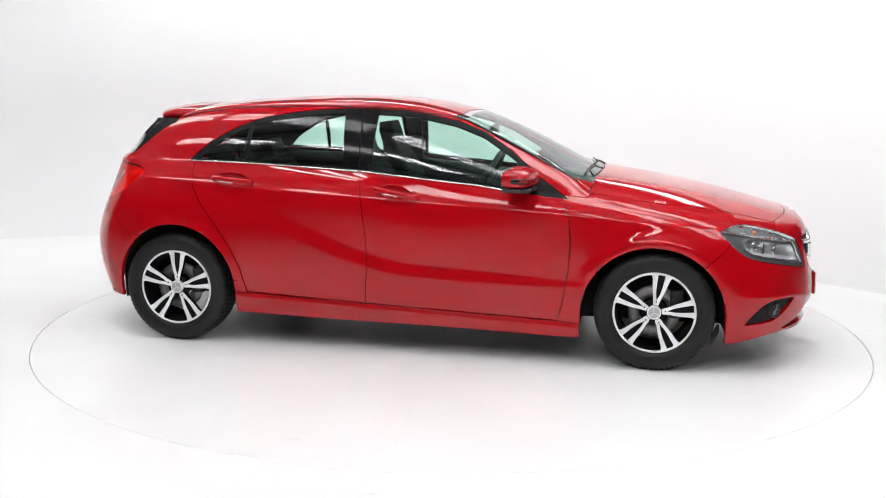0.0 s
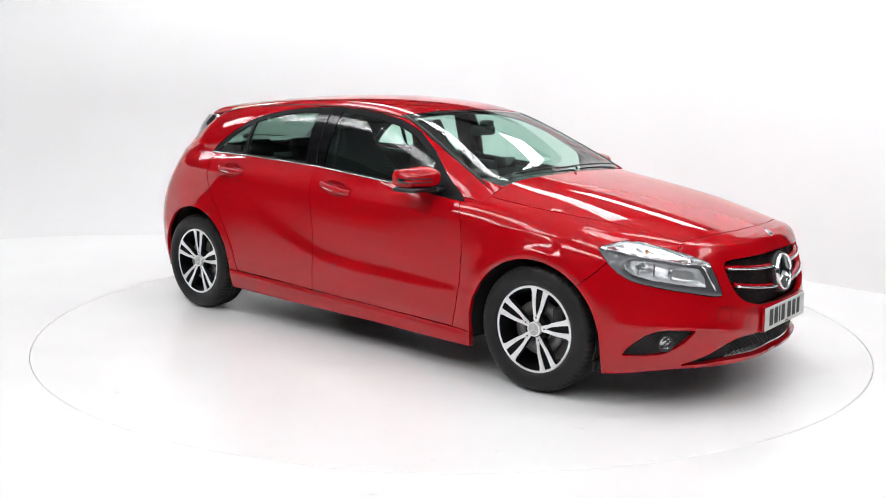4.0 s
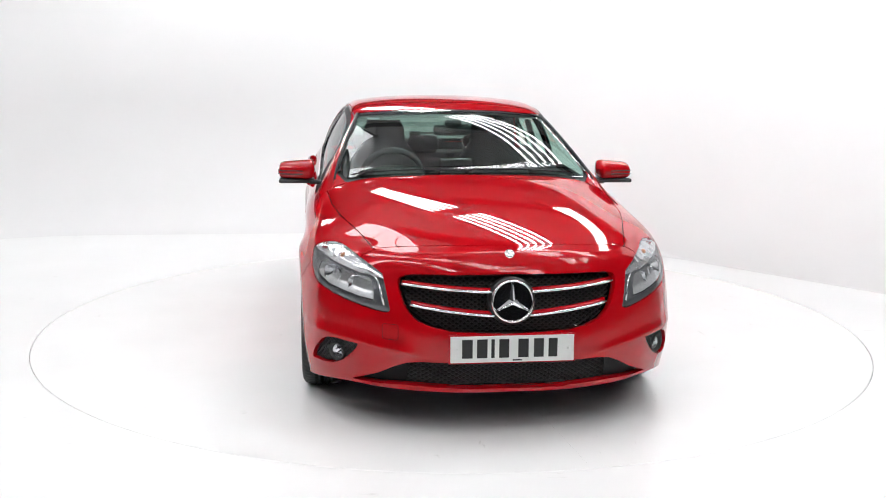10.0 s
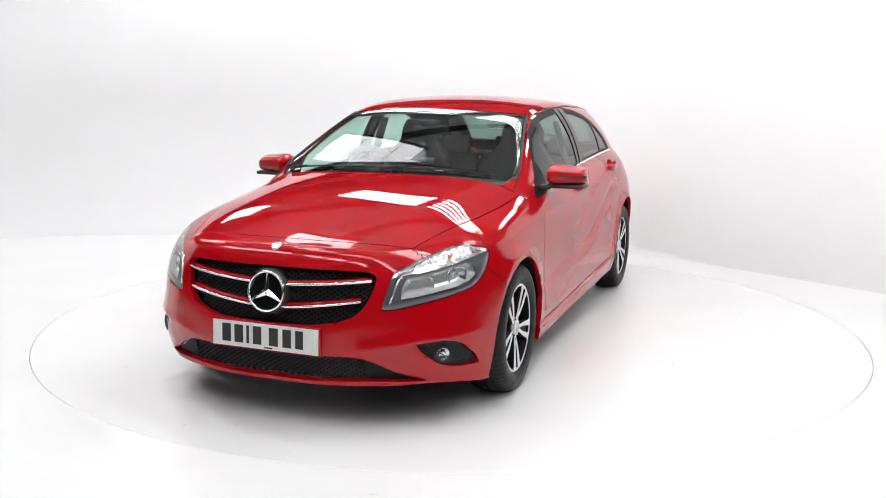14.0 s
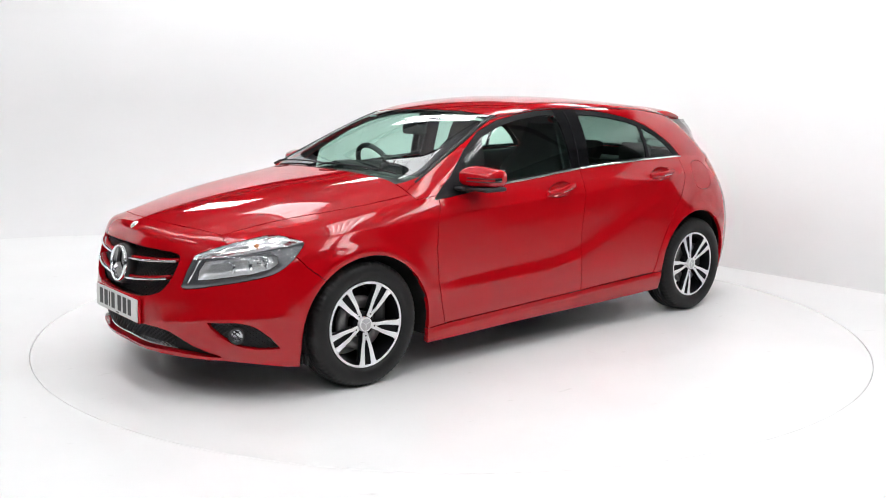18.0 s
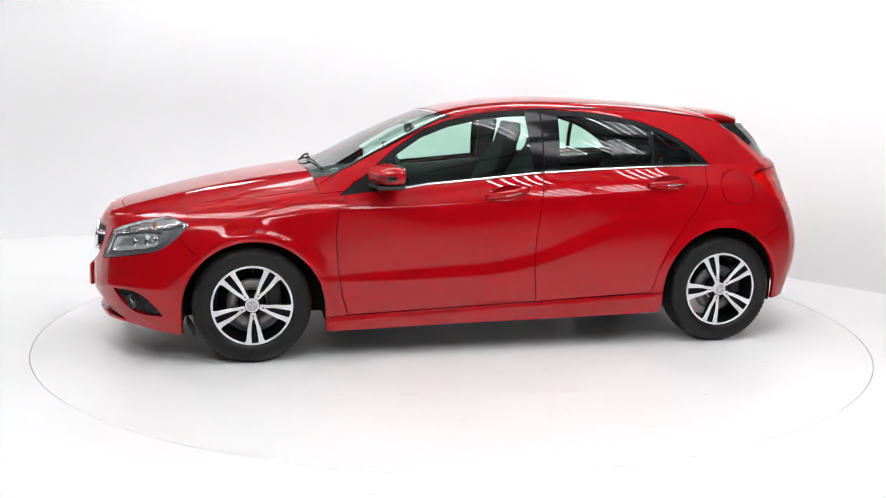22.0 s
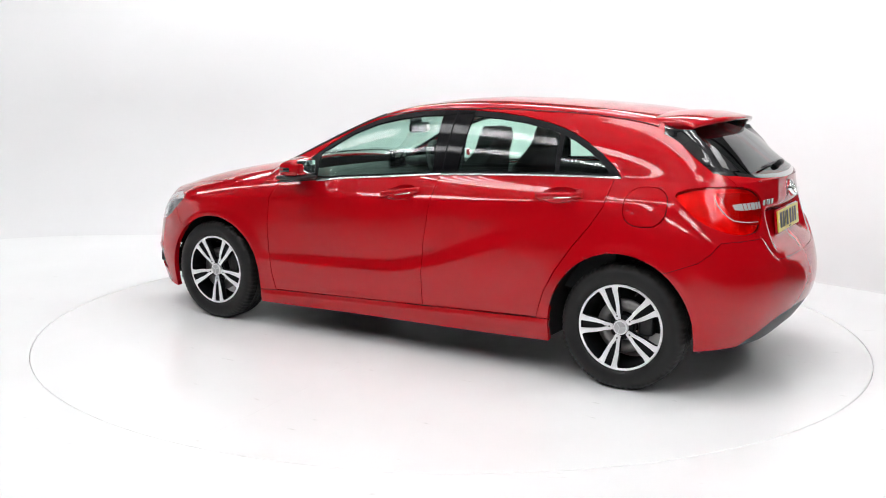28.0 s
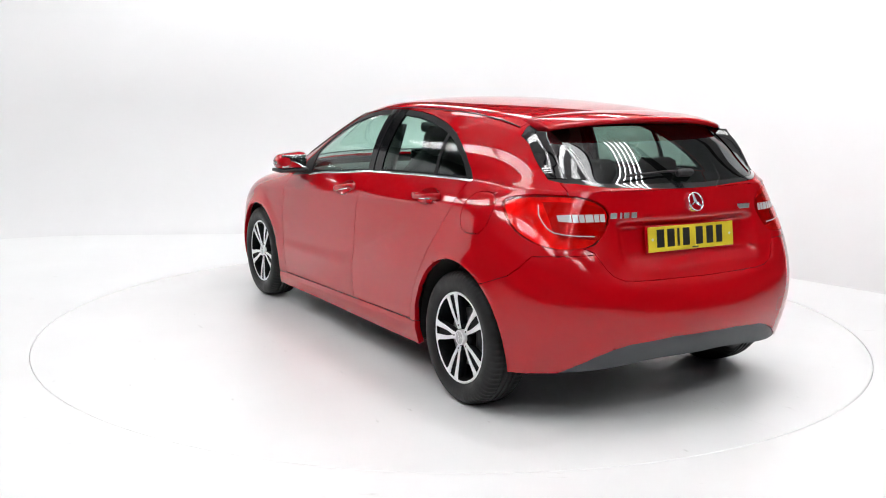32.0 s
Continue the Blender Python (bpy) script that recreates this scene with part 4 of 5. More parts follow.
box(bm, -1.80, 0, .33, .18, .90, .05, .01)
part("floor_pan", bm, M_LINER, car, "dark underside of the car", smooth=False)
bm = bmesh.new()
tube(bm, [(-1.88, -.38, .275), (-1.62, -.38, .27)], .06, 20, flat=0.75)
part("silencer", bm, M_BLACK, car)
for sgn in (1, -1):
    bm = bmesh.new()
    for k in range(9):
        box(bm, 1.705 - .006 * k, sgn * (.56 + .03 * k), .175, .012, .024, .05, .002)
    part("wheel_deflector", bm, M_BLACK, car)

# ---- nose ----
# near-black sheets stand in for the shade deep in the two openings
part("grille_back", piece(["grille"], sink=0.062, gap=0, rim=0), M_LINER, FB, "dark sheet for the shaded space behind the grille")
part("intake_back", piece(["intake"], sink=0.060, gap=0, rim=0), M_LINER, FB, "dark sheet for the shaded space behind the lower intake")


def mesh_net(poly, step_y, slope, depth, rad, ymax):
    """A diamond net in an opening of the nose."""
    bm = bmesh.new()
    pts = [q for q in poly]
    half = [q for q in pts if q[0] > 0]
    full = half + [(-y, z) for y, z in half[::-1]]
    zlo, zhi = min(p[1] for p in full), max(p[1] for p in full)
    for sg in (1, -1):
        y0 = -ymax - 0.4
        while y0 < ymax + 0.4:
            run = []
            for k in range(41):
                z = zlo + (zhi - zlo) * k / 40
                y = y0 + sg * (z - zlo) / slope
                if inside(y, z, full):
                    p = on_end(y, z, -depth)
                    run.append(p)
                elif len(run) > 1:
                    tube(bm, run[::3] + [run[-1]] if len(run) > 3 else run, rad, 4, cap=False, up=(1, 0, 0))
                    run = []
                else:
                    run = []
            if len(run) > 1:
                tube(bm, run[::3] + [run[-1]] if len(run) > 3 else run, rad, 4, cap=False, up=(1, 0, 0))
            y0 += step_y
    return bm


part("grille_net", mesh_net(GRILLE, .032, 0.62, .040, .0032, .47), M_NET, FB, "black diamond net of the grille")
part("intake_net", mesh_net(INTAKE, .032, 0.62, .035, .0034, .66), M_NET, FB, "black diamond net of the lower intake")
for sgn in (1, -1):
    for z0, z1, ye in ((.628, .655, .452), (.532, .572, .418)):
        ys = np.linspace(.075, ye, 14)
        zs = z0 + (z1 - z0) * ((ys - .075) / (ye - .075)) ** 1.3
        pts = [on_end(sgn * y, z + .009, -.022) for y, z in zip(ys, zs)]
        bm = bmesh.new()
        tube(bm, pts, .0100, 10, flat=1.5, up=(1, 0, 0))
        bar = part("grille_bar", bm, M_PAINT, FB, "red grille bar")
        pts = [on_end(sgn * y, z, .000) for y, z in zip(ys, zs)]
        bm = bmesh.new()
        tube(bm, pts, .0062, 8, up=(1, 0, 0))
        part("chrome_strip", bm, M_CHROME, bar, "chrome strip")


def emblem(parent, x, z, r, facing, tilt, back, m_back):
    """A round badge: a ring, a dark disc and three bars."""
    m = Matrix.Translation((x, 0, z)) @ pose(0, 0, 0, 0, tilt, 0 if facing > 0 else 180)
    ring = lathe([(r * .88, 0), (r * .88, .008), (r * .92, .013), (r * .97, .013), (r, .008), (r, -.012)], 56, "x")
    bmesh.ops.transform(ring, matrix=m, verts=ring.verts[:])
    badge = part("badge", ring, M_CHROME, parent, "round chrome badge")
    if back:
        d = lathe([(0, .001), (r * .9, -.001)], 56, "x")
        bmesh.ops.transform(d, matrix=m, verts=d.verts[:])
        part("badge_disc", d, m_back, badge)
    for k in range(3):
        a = radians(90 + 120 * k)
        bm = bmesh.new()
        dy, dz = math.cos(a), math.sin(a)
        py, pz = -dz, dy
        w = r * .15
        tip = bm.verts.new((.007, dy * r * .92, dz * r * .92))
        c0 = bm.verts.new((.016, 0, 0))
        for s in (1, -1):
            b = bm.verts.new((.003, dy * r * .10 + s * py * w, dz * r * .10 + s * pz * w))
            o = bm.verts.new((.002, dy * r * .92 + s * py * .003, dz * r * .92 + s * pz * .003))
            bm.faces.new((c0, b, o, tip) if s > 0 else (c0, tip, o, b))
        bmesh.ops.transform(bm, matrix=m, verts=bm.verts[:])
        bmesh.ops.recalc_face_normals(bm, faces=bm.faces[:])
        part("badge_bar", bm, M_CHROME, badge, smooth=False)
    return badge


collar = lathe([(.088, .0), (.097, -.004), (.101, -.016), (.101, -.06)], 56, "x")
bmesh.ops.transform(collar, matrix=Matrix.Translation((2.226, 0, .593)) @ pose(0, 0, 0, 0, -8, 0), verts=collar.verts[:])
part("badge_collar", collar, M_BLACK, FB)
emblem(FB, 2.228, .593, .090, 1, -8, True, M_GLOSS)
p = on_end(0, .778)
bm = lathe([(0, .006), (.018, .005), (.022, .002), (.023, -.004)], 32, "x")
bmesh.ops.transform(bm, matrix=Matrix.Translation(p) @ pose(0, 0, 0, 0, -50, 0), verts=bm.verts[:])
part("bonnet_badge", bm, M_CHROME, FB, "small round chrome badge")


def plate(name, parent, x, z, tilt, facing, material, label):
    m = Matrix.Translation((x, 0, z)) @ pose(0, 0, 0, 0, tilt, 0 if facing > 0 else 180)
    bm = bmesh.new()
    box(bm, 0, 0, 0, .006, .520, .111, .002)
    bmesh.ops.transform(bm, matrix=m, verts=bm.verts[:])
    ob = part(name, bm, material, parent, label, smooth=False)
    ys = [-.190, -.128, -.083, -.036, .045, .110, .170]
    ws = [.044, .044, .014, .042, .044, .042, .038]
    for y, w in zip(ys, ws):
        bm = bmesh.new()
        box(bm, .0035, y, .003, .0016, w, .079, .0006)
        bmesh.ops.transform(bm, matrix=m, verts=bm.verts[:])
        part("bar", bm, M_INK, ob, smooth=False)
    bm = bmesh.new()
    box(bm, .0035, .02, -.047, .0014, .04, .006)
    bmesh.ops.transform(bm, matrix=m, verts=bm.verts[:])
    part("bar", bm, M_INK, ob, smooth=False)
    for y in (-.236, .236):
        bm = lathe([(0, .005), (.006, .004), (.007, .002)], 14, "x")
        bmesh.ops.transform(bm, matrix=m @ Matrix.Translation((0, y, 0)), verts=bm.verts[:])
        part("screw_cap", bm, M_PLATE_W, ob)
    bm = bmesh.new()
    box(bm, -.010, 0, 0, .013, .535, .124, .004)
    bmesh.ops.transform(bm, matrix=m, verts=bm.verts[:])
    part("plate_holder", bm, M_PAINT, ob)
    return ob


plate("number_plate", FB, 2.252, .3975, -1.5, 1, M_PLATE_W, "white front plate with black bars")
plate("number_plate", TG, -1.937, .8125, -7.5, -1, M_PLATE_Y, "yellow rear plate with black bars")

# plain dark panels close the outer ends of the lower intake
for side_name in ("left", "right"):
    bm = piece(["intake"], side_name, sink=.026, gap=0, rim=0)
    bmesh.ops.delete(bm, geom=[f for f in bm.faces if abs(f.calc_center_median().y) < .43], context="FACES")
    part("intake_end", bm, M_RUBBER, FB, "plain black end of the lower intake")

# ---- lamps ----
for side_name, sgn in (("left", 1), ("right", -1)):
    def inside_lamp(regs, base, deep, slope, rib=0.0):
        """A lamp zone as a bowl: sunk from the lens, deeper away from its border, with optional ribs."""
        bowl = piece(regs, "left", gap=0.001, rim=0)
        border = [v.co.copy() for v in {v for e in bowl.edges if len(e.link_faces) == 1 for v in e.verts}]
        for v in bowl.verts:
            d = min((v.co - q).length for q in border)
            wave = rib * math.sin((v.co.x - v.co.y) * 2 * math.pi / .019) if d > .003 else 0
            v.co += Vector((-.75, -.62, 0.0)) * (base + min(deep, d * slope) + wave)
        if sgn < 0:
            for v in bowl.verts:
                v.co.y *= -1
            bmesh.ops.reverse_faces(bowl, faces=bowl.faces[:])
        return bowl

    lamp = part("headlamp", inside_lamp(["headlamp"], .006, .010, 1.0), M_HOUSING, car, "clear-lensed headlamp with bright reflectors and grey bezel")
    part("reflector_panel", inside_lamp(["head_bowl"], .010, .034, 1.9), M_LAMPSHELL, lamp, "silvered panel behind the bowls")
    part("indicator_strip", inside_lamp(["head_upper"], .005, .020, 1.1, .0030), M_LAMPIN, lamp, "ribbed bright indicator strip")
    part("lens", piece(["headlamp", "head_upper", "head_bowl"], side_name, gap=0.001, rim=0.006), M_LENS, lamp, "clear lamp lens").visible_shadow = False
    for (px, py, pz), r, dep, yaw, wide in (((1.985, .622, .628), .036, .030, 30, 1.45), ((1.868, .735, .655), .038, .030, 42, 1.15)):
        mr = Matrix.Translation((px, sgn * py, pz)) @ pose(0, 0, 0, 0, -4, sgn * yaw)
        rows = []
        for k in range(48):
            t = 2 * math.pi * k / 48
            cy, cz = math.copysign(abs(math.cos(t)) ** .62, math.cos(t)), math.copysign(abs(math.sin(t)) ** .62, math.sin(t))
            rows.append([(-dep * (1 - q * q) + (.0034 * math.sin(cy * q * 14) if q < 1 else 0), r * q * cy, r * q * cz) for q in (.12, .35, .55, .75, .9, 1.0)] + [(-.02, r * 1.03 * cy, r * 1.03 * cz)])
        bm = grid_bm(np.array(rows), closed_u=True)
        bmesh.ops.transform(bm, matrix=mr @ Matrix.Diagonal((1, wide, .95, 1)), verts=bm.verts[:])
        part("reflector", bm, M_REFL, lamp, "bright bowl reflector")
        bm = lathe([(0, -dep * .25), (.008, -dep * .28), (.011, -dep * .4), (.011, -dep)], 14, "x")
        bmesh.ops.transform(bm, matrix=mr, verts=bm.verts[:])
        part("bulb", bm, M_LAMPIN, lamp)
    bm = lathe([(0, .018), (.008, .016), (.012, .008), (.013, -.01)], 16, "x")
    bmesh.ops.transform(bm, matrix=Matrix.Translation((1.84, sgn * .683, .728)) @ pose(0, 0, 0, 0, 0, sgn * 40), verts=bm.verts[:])
    part("indicator_bulb", bm, M_AMBER, lamp, "amber indicator bulb")
    bm = bmesh.new()
    tube(bm, [Vector((q[0] - .007, sgn * (q[1] - .006), q[2])) for q in HEAD_LINE], .0035, 6, flat=.8)
    part("divider", bm, M_HOUSING, lamp)
    bm = bmesh.new()
    tube(bm, [Vector((q.x - .014, sgn * (q.y + .008), q.z)) for q in (Vector((2.070, .548, .668)), Vector((2.082, .538, .655)), Vector((2.104, .524, .605)), Vector((2.126, .514, .560)))], .0065, 8)
    part("bright_edge", bm, M_CHROME, lamp, "chrome edge strip")

    # tail lamp
    core = part("tail_lamp", piece(["tail_lamp"], side_name, gap=0.003, rim=0, sink=.016), M_REDCORE, car, "red tail lamp with a clear bar")
    part("lens", piece(["tail_lamp"], side_name, gap=0.0022, rim=0.008), M_REDLENS, core, "clear red lamp lens")
    rows = []
    for y in np.linspace(.470, .690, 14):
        q = (y - .470) / .22
        zl, zh = .826 + .035 * q ** 2, .985 - .030 * (1 - q) ** 3
        rows.append([on_end(sgn * y, zl + (zh - zl) * k, -.006, True) for k in (0, .25, .5, .75, 1)])
    part("lamp_block", grid_bm(np.array(rows)), M_REDDARK, core, "dark red lamp block")
    for ya, yb in ((.470, .492), (.496, .518), (.522, .556), (.560, .582), (.586, .608), (.612, .662)):
        rows = []
        for y in np.linspace(ya, yb, 8):
            q = (y - .47) / .19
            zm, h = .917, .0160 - .004 * max(0, (y - .612) / .05)
            rows.append([on_end(sgn * y, zm + k * h, .0012, True) for k in (-1, -.4, .4, 1)])
        part("reversing_light", grid_bm(np.array(rows)), M_CLEAR, core, "clear reversing light")
    # a thin pale bar stands in for the highlight along the lens ridge
    arc = [on_end(sgn * y, z, .0005, True) for y, z in ((.705, .968), (.716, .93), (.714, .90), (.706, .875), (.688, .858), (.65, .850), (.60, .845), (.53, .842))]
    bm = bmesh.new()
    tube(bm, arc, .0024, 6, up=(1, 0, 0))
    part("ridge_highlight", bm, M_CLEAR, core)

    # fog lamp in its dark corner
    nest = part("fog_recess", piece(["fog"], side_name, gap=0, rim=0.02, sink=.022), M_BLACK, FB, "black ribbed fog lamp recess")
    # diamond net across the recess
    poly = [FOG_VIEW.uv(Vector(q)) for q in FOG_NODES]
    u0, u1 = min(q[0] for q in poly), max(q[0] for q in poly)
    v0, v1 = min(q[1] for q in poly), max(q[1] for q in poly)
    bm = bmesh.new()
    for slope in (.75, -.75):
        for c in np.arange(-1.0, 1.0, .030):
            run = []
            for u in np.linspace(u0, u1, 60):
                v = c + slope * u
                if v0 < v < v1 and inside(u, v, poly):
                    way = (FOG_VIEW.d + FOG_VIEW.a * u + FOG_VIEW.b * v).normalized()
                    hit, nrm, _, _ = SKIN_TREE.ray_cast(FOG_VIEW.eye, way)
                    if hit and (hit - Vector((1.974, .716, .328))).length > .050:
                        q = hit - way * .016
                        run.append(Vector((q.x, sgn * q.y, q.z)))
            if len(run) > 3:
                tube(bm, run[::3] + [run[-1]], .0026, 4, cap=False, up=(.3, .2, 1))
    part("fog_net", bm, M_NET, nest, "black diamond net round the fog lamp")
    m = Matrix.Translation((1.974, sgn * .716, .328)) @ pose(0, 0, 0, 0, 0, sgn * 38)
    bm = lathe([(.041, -.03), (.041, .004), (.038, .008), (.033, .006), (.027, -.004)], 36, "x")
    bmesh.ops.transform(bm, matrix=m, verts=bm.verts[:])
    part("fog_lamp_ring", bm, M_BLACK, nest)
    bm = lathe([(0, -.010), (.010, -.009), (.020, -.007), (.028, -.003)], 32, "x")
    bmesh.ops.transform(bm, matrix=m, verts=bm.verts[:])
    part("fog_reflector", bm, M_REFL, nest, "bright fog lamp reflector")
    bm = lathe([(0, .004), (.015, .003), (.028, -.001)], 32, "x")
    bmesh.ops.transform(bm, matrix=m, verts=bm.verts[:])
    part("fog_lens", bm, M_LENS, nest).visible_shadow = False

# ---- flank fittings ----
for k, sgn in enumerate((1, -1)):
    side_name = ("left", "right")[k]
    for door, reg, (x0, x1), (z0, z1), zc in ((DOOR_F[k], "cup_front", (.078, -.168), (.874, .914), None), (DOOR_R[k], "cup_rear", (-.872, -1.118), (.931, .949), None)):
        cup = piece([reg], side_name, gap=0, rim=0)
        ring_v = [v.co.copy() for v in {v for e in cup.edges if len(e.link_faces) == 1 for v in e.verts}]
        for v in cup.verts:
            d = min((v.co - q).length for q in ring_v)
            v.co.y -= sgn * min(.026, d * 1.2)
        part("handle_hollow", cup, M_PAINT, door)
        xs = np.linspace(x0, x1, 17)
        pts = []
        for i, x in enumerate(xs):
            s = i / 16
            lift = .004 + .030 * (math.sin(math.pi * s) ** .45)
            z = z0 + (z1 - z0) * s
            q = on_side(x, z)
            pts.append(Vector((x, sgn * (q.y + lift), z)))
        bm = bmesh.new()
        tube(bm, pts, .0165, 12, flat=.62, up=(0, 1, 0))
        handle = part("door_handle", bm, M_PAINT, door, "red pull handle")
        bm = bmesh.new()
        tube(bm, [Vector((q.x, q.y + sgn * .006, q.z - .011)) for q in pts[7:14]], .0035, 6)
        part("handle_strip", bm, M_CHROME, handle)
    # bright belt strip in two lengths
    for door, xa, xb in ((DOOR_F[k], .565, -.268), (DOOR_R[k], -.278, -1.288)):
        xs = np.linspace(xa, xb, 26)
        zs = np.interp(xs, [-1.3, -1.152, -.843, -.533, -.223, .088, .401, .564], [1.036, 1.035, 1.027, 1.014, .998, .969, .943, .920])
        pts = []
        for x, z in zip(xs, zs):
            q = on_side(float(x), float(z), .0015)
            pts.append(Vector((q.x, sgn * q.y, q.z)))
        bm = bmesh.new()
        tube(bm, pts, .0105, 8, flat=.45, up=(0, .5, 1))
        part("belt_strip", bm, M_CHROME, door, "bright polished belt strip")
    # dark strip between the two doors' pillars
    bm = bmesh.new()
    pts = []
    for z in np.linspace(1.01, 1.338, 12):
        q = on_side(-.274 - .012 * (z - 1.01) / .33, float(z), -.001)
        pts.append(Vector((q.x, sgn * q.y, q.z)))
    tube(bm, pts, .0032, 6, up=(0, 1, 0))
    part("pillar_seal", bm, M_RUBBER, DOOR_R[k])
    # mirror: a boxy shell that tapers outwards, on a flat black foot
    rows = []
    for w in np.linspace(-1, 1, 25):
        e = (1 - abs(w) ** 7) ** .30
        zt, zb, xm, dx = 1.064 - .009 * (w + 1), .954, .632 - .020 * w, .078 - .008 * w
        ring = []
        for t in np.linspace(0, 2 * math.pi, 32, endpoint=False):
            u, v = math.copysign(abs(math.cos(t)) ** .62, math.cos(t)), math.copysign(abs(math.sin(t)) ** .55, math.sin(t))
            slope = -.016 * max(0, u) * (v > 0)
            ring.append((xm + dx * u * (.35 + .65 * e), sgn * (.914 + .101 * w), (zt + zb) / 2 + (zt - zb) / 2 * v * e + slope * max(0, v)))
        rows.append(ring)
    bm = grid_bm(np.array(rows), closed_v=True)
    bmesh.ops.remove_doubles(bm, verts=bm.verts[:], dist=1e-4)
    bmesh.ops.recalc_face_normals(bm, faces=bm.faces[:])
    mirror = part("door_mirror", bm, M_PAINT, DOOR_F[k], "red door mirror on a black foot")
    bm = bmesh.new()
    box(bm, .628, sgn * .914, .944, .148, .196, .022, .009)
    box(bm, .680, sgn * .800, .939, .080, .09, .020, .008)
    part("mirror_foot", bm, M_BLACK, mirror)
    bm = bmesh.new()
    box(bm, .556, sgn * .914, 1.004, .010, .160, .080, .004)
    part("mirror_glass", bm, M_CHROME, mirror, "mirror glass")
    for dz in (.984, 1.002):
        bm = bmesh.new()
        pts = []
        for w in np.linspace(-.35, .93, 14):
            e = (1 - abs(w) ** 7) ** .30
            pts.append(Vector((.632 - .020 * w + (.078 - .008 * w) * (.35 + .65 * e) - .0005, sgn * (.914 + .101 * w), dz)))
        pts += [Vector((.640, sgn * 1.0145, dz)), Vector((.600, sgn * 1.0145, dz))]
        tube(bm, pts, .0034, 6)
        part("repeater_line", bm, M_BLACK, mirror)
    bm = bmesh.new()
    box(bm, .620, sgn * 1.013, .993, .045, .006, .020, .002)
    part("repeater_lens", bm, M_GLOSS, mirror, "dark indicator lens in the mirror")
    # roof joint strip
    bm = bmesh.new()
    pts = []
    for x in np.linspace(.30, -1.40, 34):
        q = on_top(float(x), float(np.interp(x, RX, RY)) + .004)
        pts.append(Vector((q.x, sgn * q.y, q.z)))
    tube(bm, pts, .0034, 6)
    part("roof_strip", bm, M_BLACK, car, "black roof joint strip")
    # dark edge of the screen pillar
    bm = bmesh.new()
    pts = []
    for y, z in ((.708, .975), (.690, 1.04), (.660, 1.11), (.622, 1.19), (.585, 1.265), (.562, 1.308)):
        q = on_end(sgn * y, z, .001)
        pts.append(q)
    tube(bm, pts, .007, 6)
    part("screen_edge", bm, M_BLACK, car, "black edge of the windscreen")

# ---- wipers ----
for ya, yb, xa, xb in ((-.62, .02, .985, 1.035), (-.05, .58, 1.03, .985)):
    bm = bmesh.new()
    pts = [on_top(xa + (xb - xa) * s - .035, ya + (yb - ya) * s, .009) for s in np.linspace(0, 1, 12)]
    tube(bm, pts, .0045, 6)
    w = part("wiper", bm, M_BLACK, car, "black windscreen wiper")
    bm = bmesh.new()
    e = pts[2]
    tube(bm, [e + Vector((0, 0, .005)), pts[1] + Vector((.025, .01, .003)), pts[0] + Vector((.05, .03, -.008))], .006, 6)
    part("wiper_arm", bm, M_BLACK, w)
bm = bmesh.new()
pts = [on_end(y, z, .014, True) for y, z in ((.33, 1.078), (.24, 1.084), (.12, 1.092), (.03, 1.092))]
tube(bm, pts, .005, 6, up=(1, 0, 0))
w = part("rear_wiper", bm, M_BLACK, TG, "black rear wiper")
bm = bmesh.new()
q = on_end(0.0, 1.085, .012, True)
box(bm, 0, 0, 0, .03, .09, .035, .01, Matrix.Translation(q) @ pose(0, 0, 0, 0, -48, 0))
part("wiper_cap", bm, M_BLACK, w)

# ---- roof spoiler ----
ys = np.linspace(-.535, .535, 41)
rows = []
for y in ys:
    xe = -1.560 - .115 * (1 - (abs(y) / .535) ** 2.6)
    xs = -1.36
    prof = []
    for s in np.linspace(0, 1, 12):
        x = xs + (xe - xs) * s
        z0 = on_top(-1.36, float(y)).z
        z = z0 + .002 + .012 * math.sin(math.pi * s) - .027 * s ** 1.3
        prof.append((x, y, z))
    ze = prof[-1][2]
    prof += [(xe - .004, y, ze - .006), (xe - .002, y, ze - .016), (xe + .03, y, ze - .024), (-1.48, y, ze - .024), (-1.42, y, ze - .034)]
    rows.append(prof)
bm = grid_bm(np.array(rows))
for f in (0, -1):
    bm.faces.new([bm.verts.new(p) for p in rows[f]])
bmesh.ops.remove_doubles(bm, verts=bm.verts[:], dist=1e-4)
bmesh.ops.recalc_face_normals(bm, faces=bm.faces[:])
part("roof_spoiler", bm, M_PAINT, TG, "red roof spoiler")

# black fins from the pillar to the spoiler's ends
for sgn in (1, -1):
    rows = []
    for z in (1.272, 1.25, 1.22, 1.18, 1.14, 1.10, 1.078):
        xf = float(np.interp(z, [1.065, 1.072, 1.14, 1.205, 1.262, 1.29], [-1.715, -1.70, -1.61, -1.53, -1.44, -1.42]))
        f0, f1, edge = on_side(xf, z, .001), on_end(.50, z, .001, True), on_end(.572, z, .002, True)
        xt = float(np.interp(z, [1.062, 1.19, 1.25, 1.29], [-1.752, -1.660, -1.595, -1.570]))
        tip = Vector((min(xt, edge.x), (.578 - .25 * max(0, z - 1.22)) if xt < edge.x else edge.y, z))
        mid = f0.lerp(tip, .5) + Vector((0, .003, 0))
        rows.append([(p.x, sgn * p.y, p.z) for p in (f0, mid, tip, tip + Vector((.004, -.008, 0)), f1)])
    bm = grid_bm(np.array(rows))
    bmesh.ops.recalc_face_normals(bm, faces=bm.faces[:])
    part("side_fin", bm, M_GLOSS, TG, "black side fin beside the rear window")

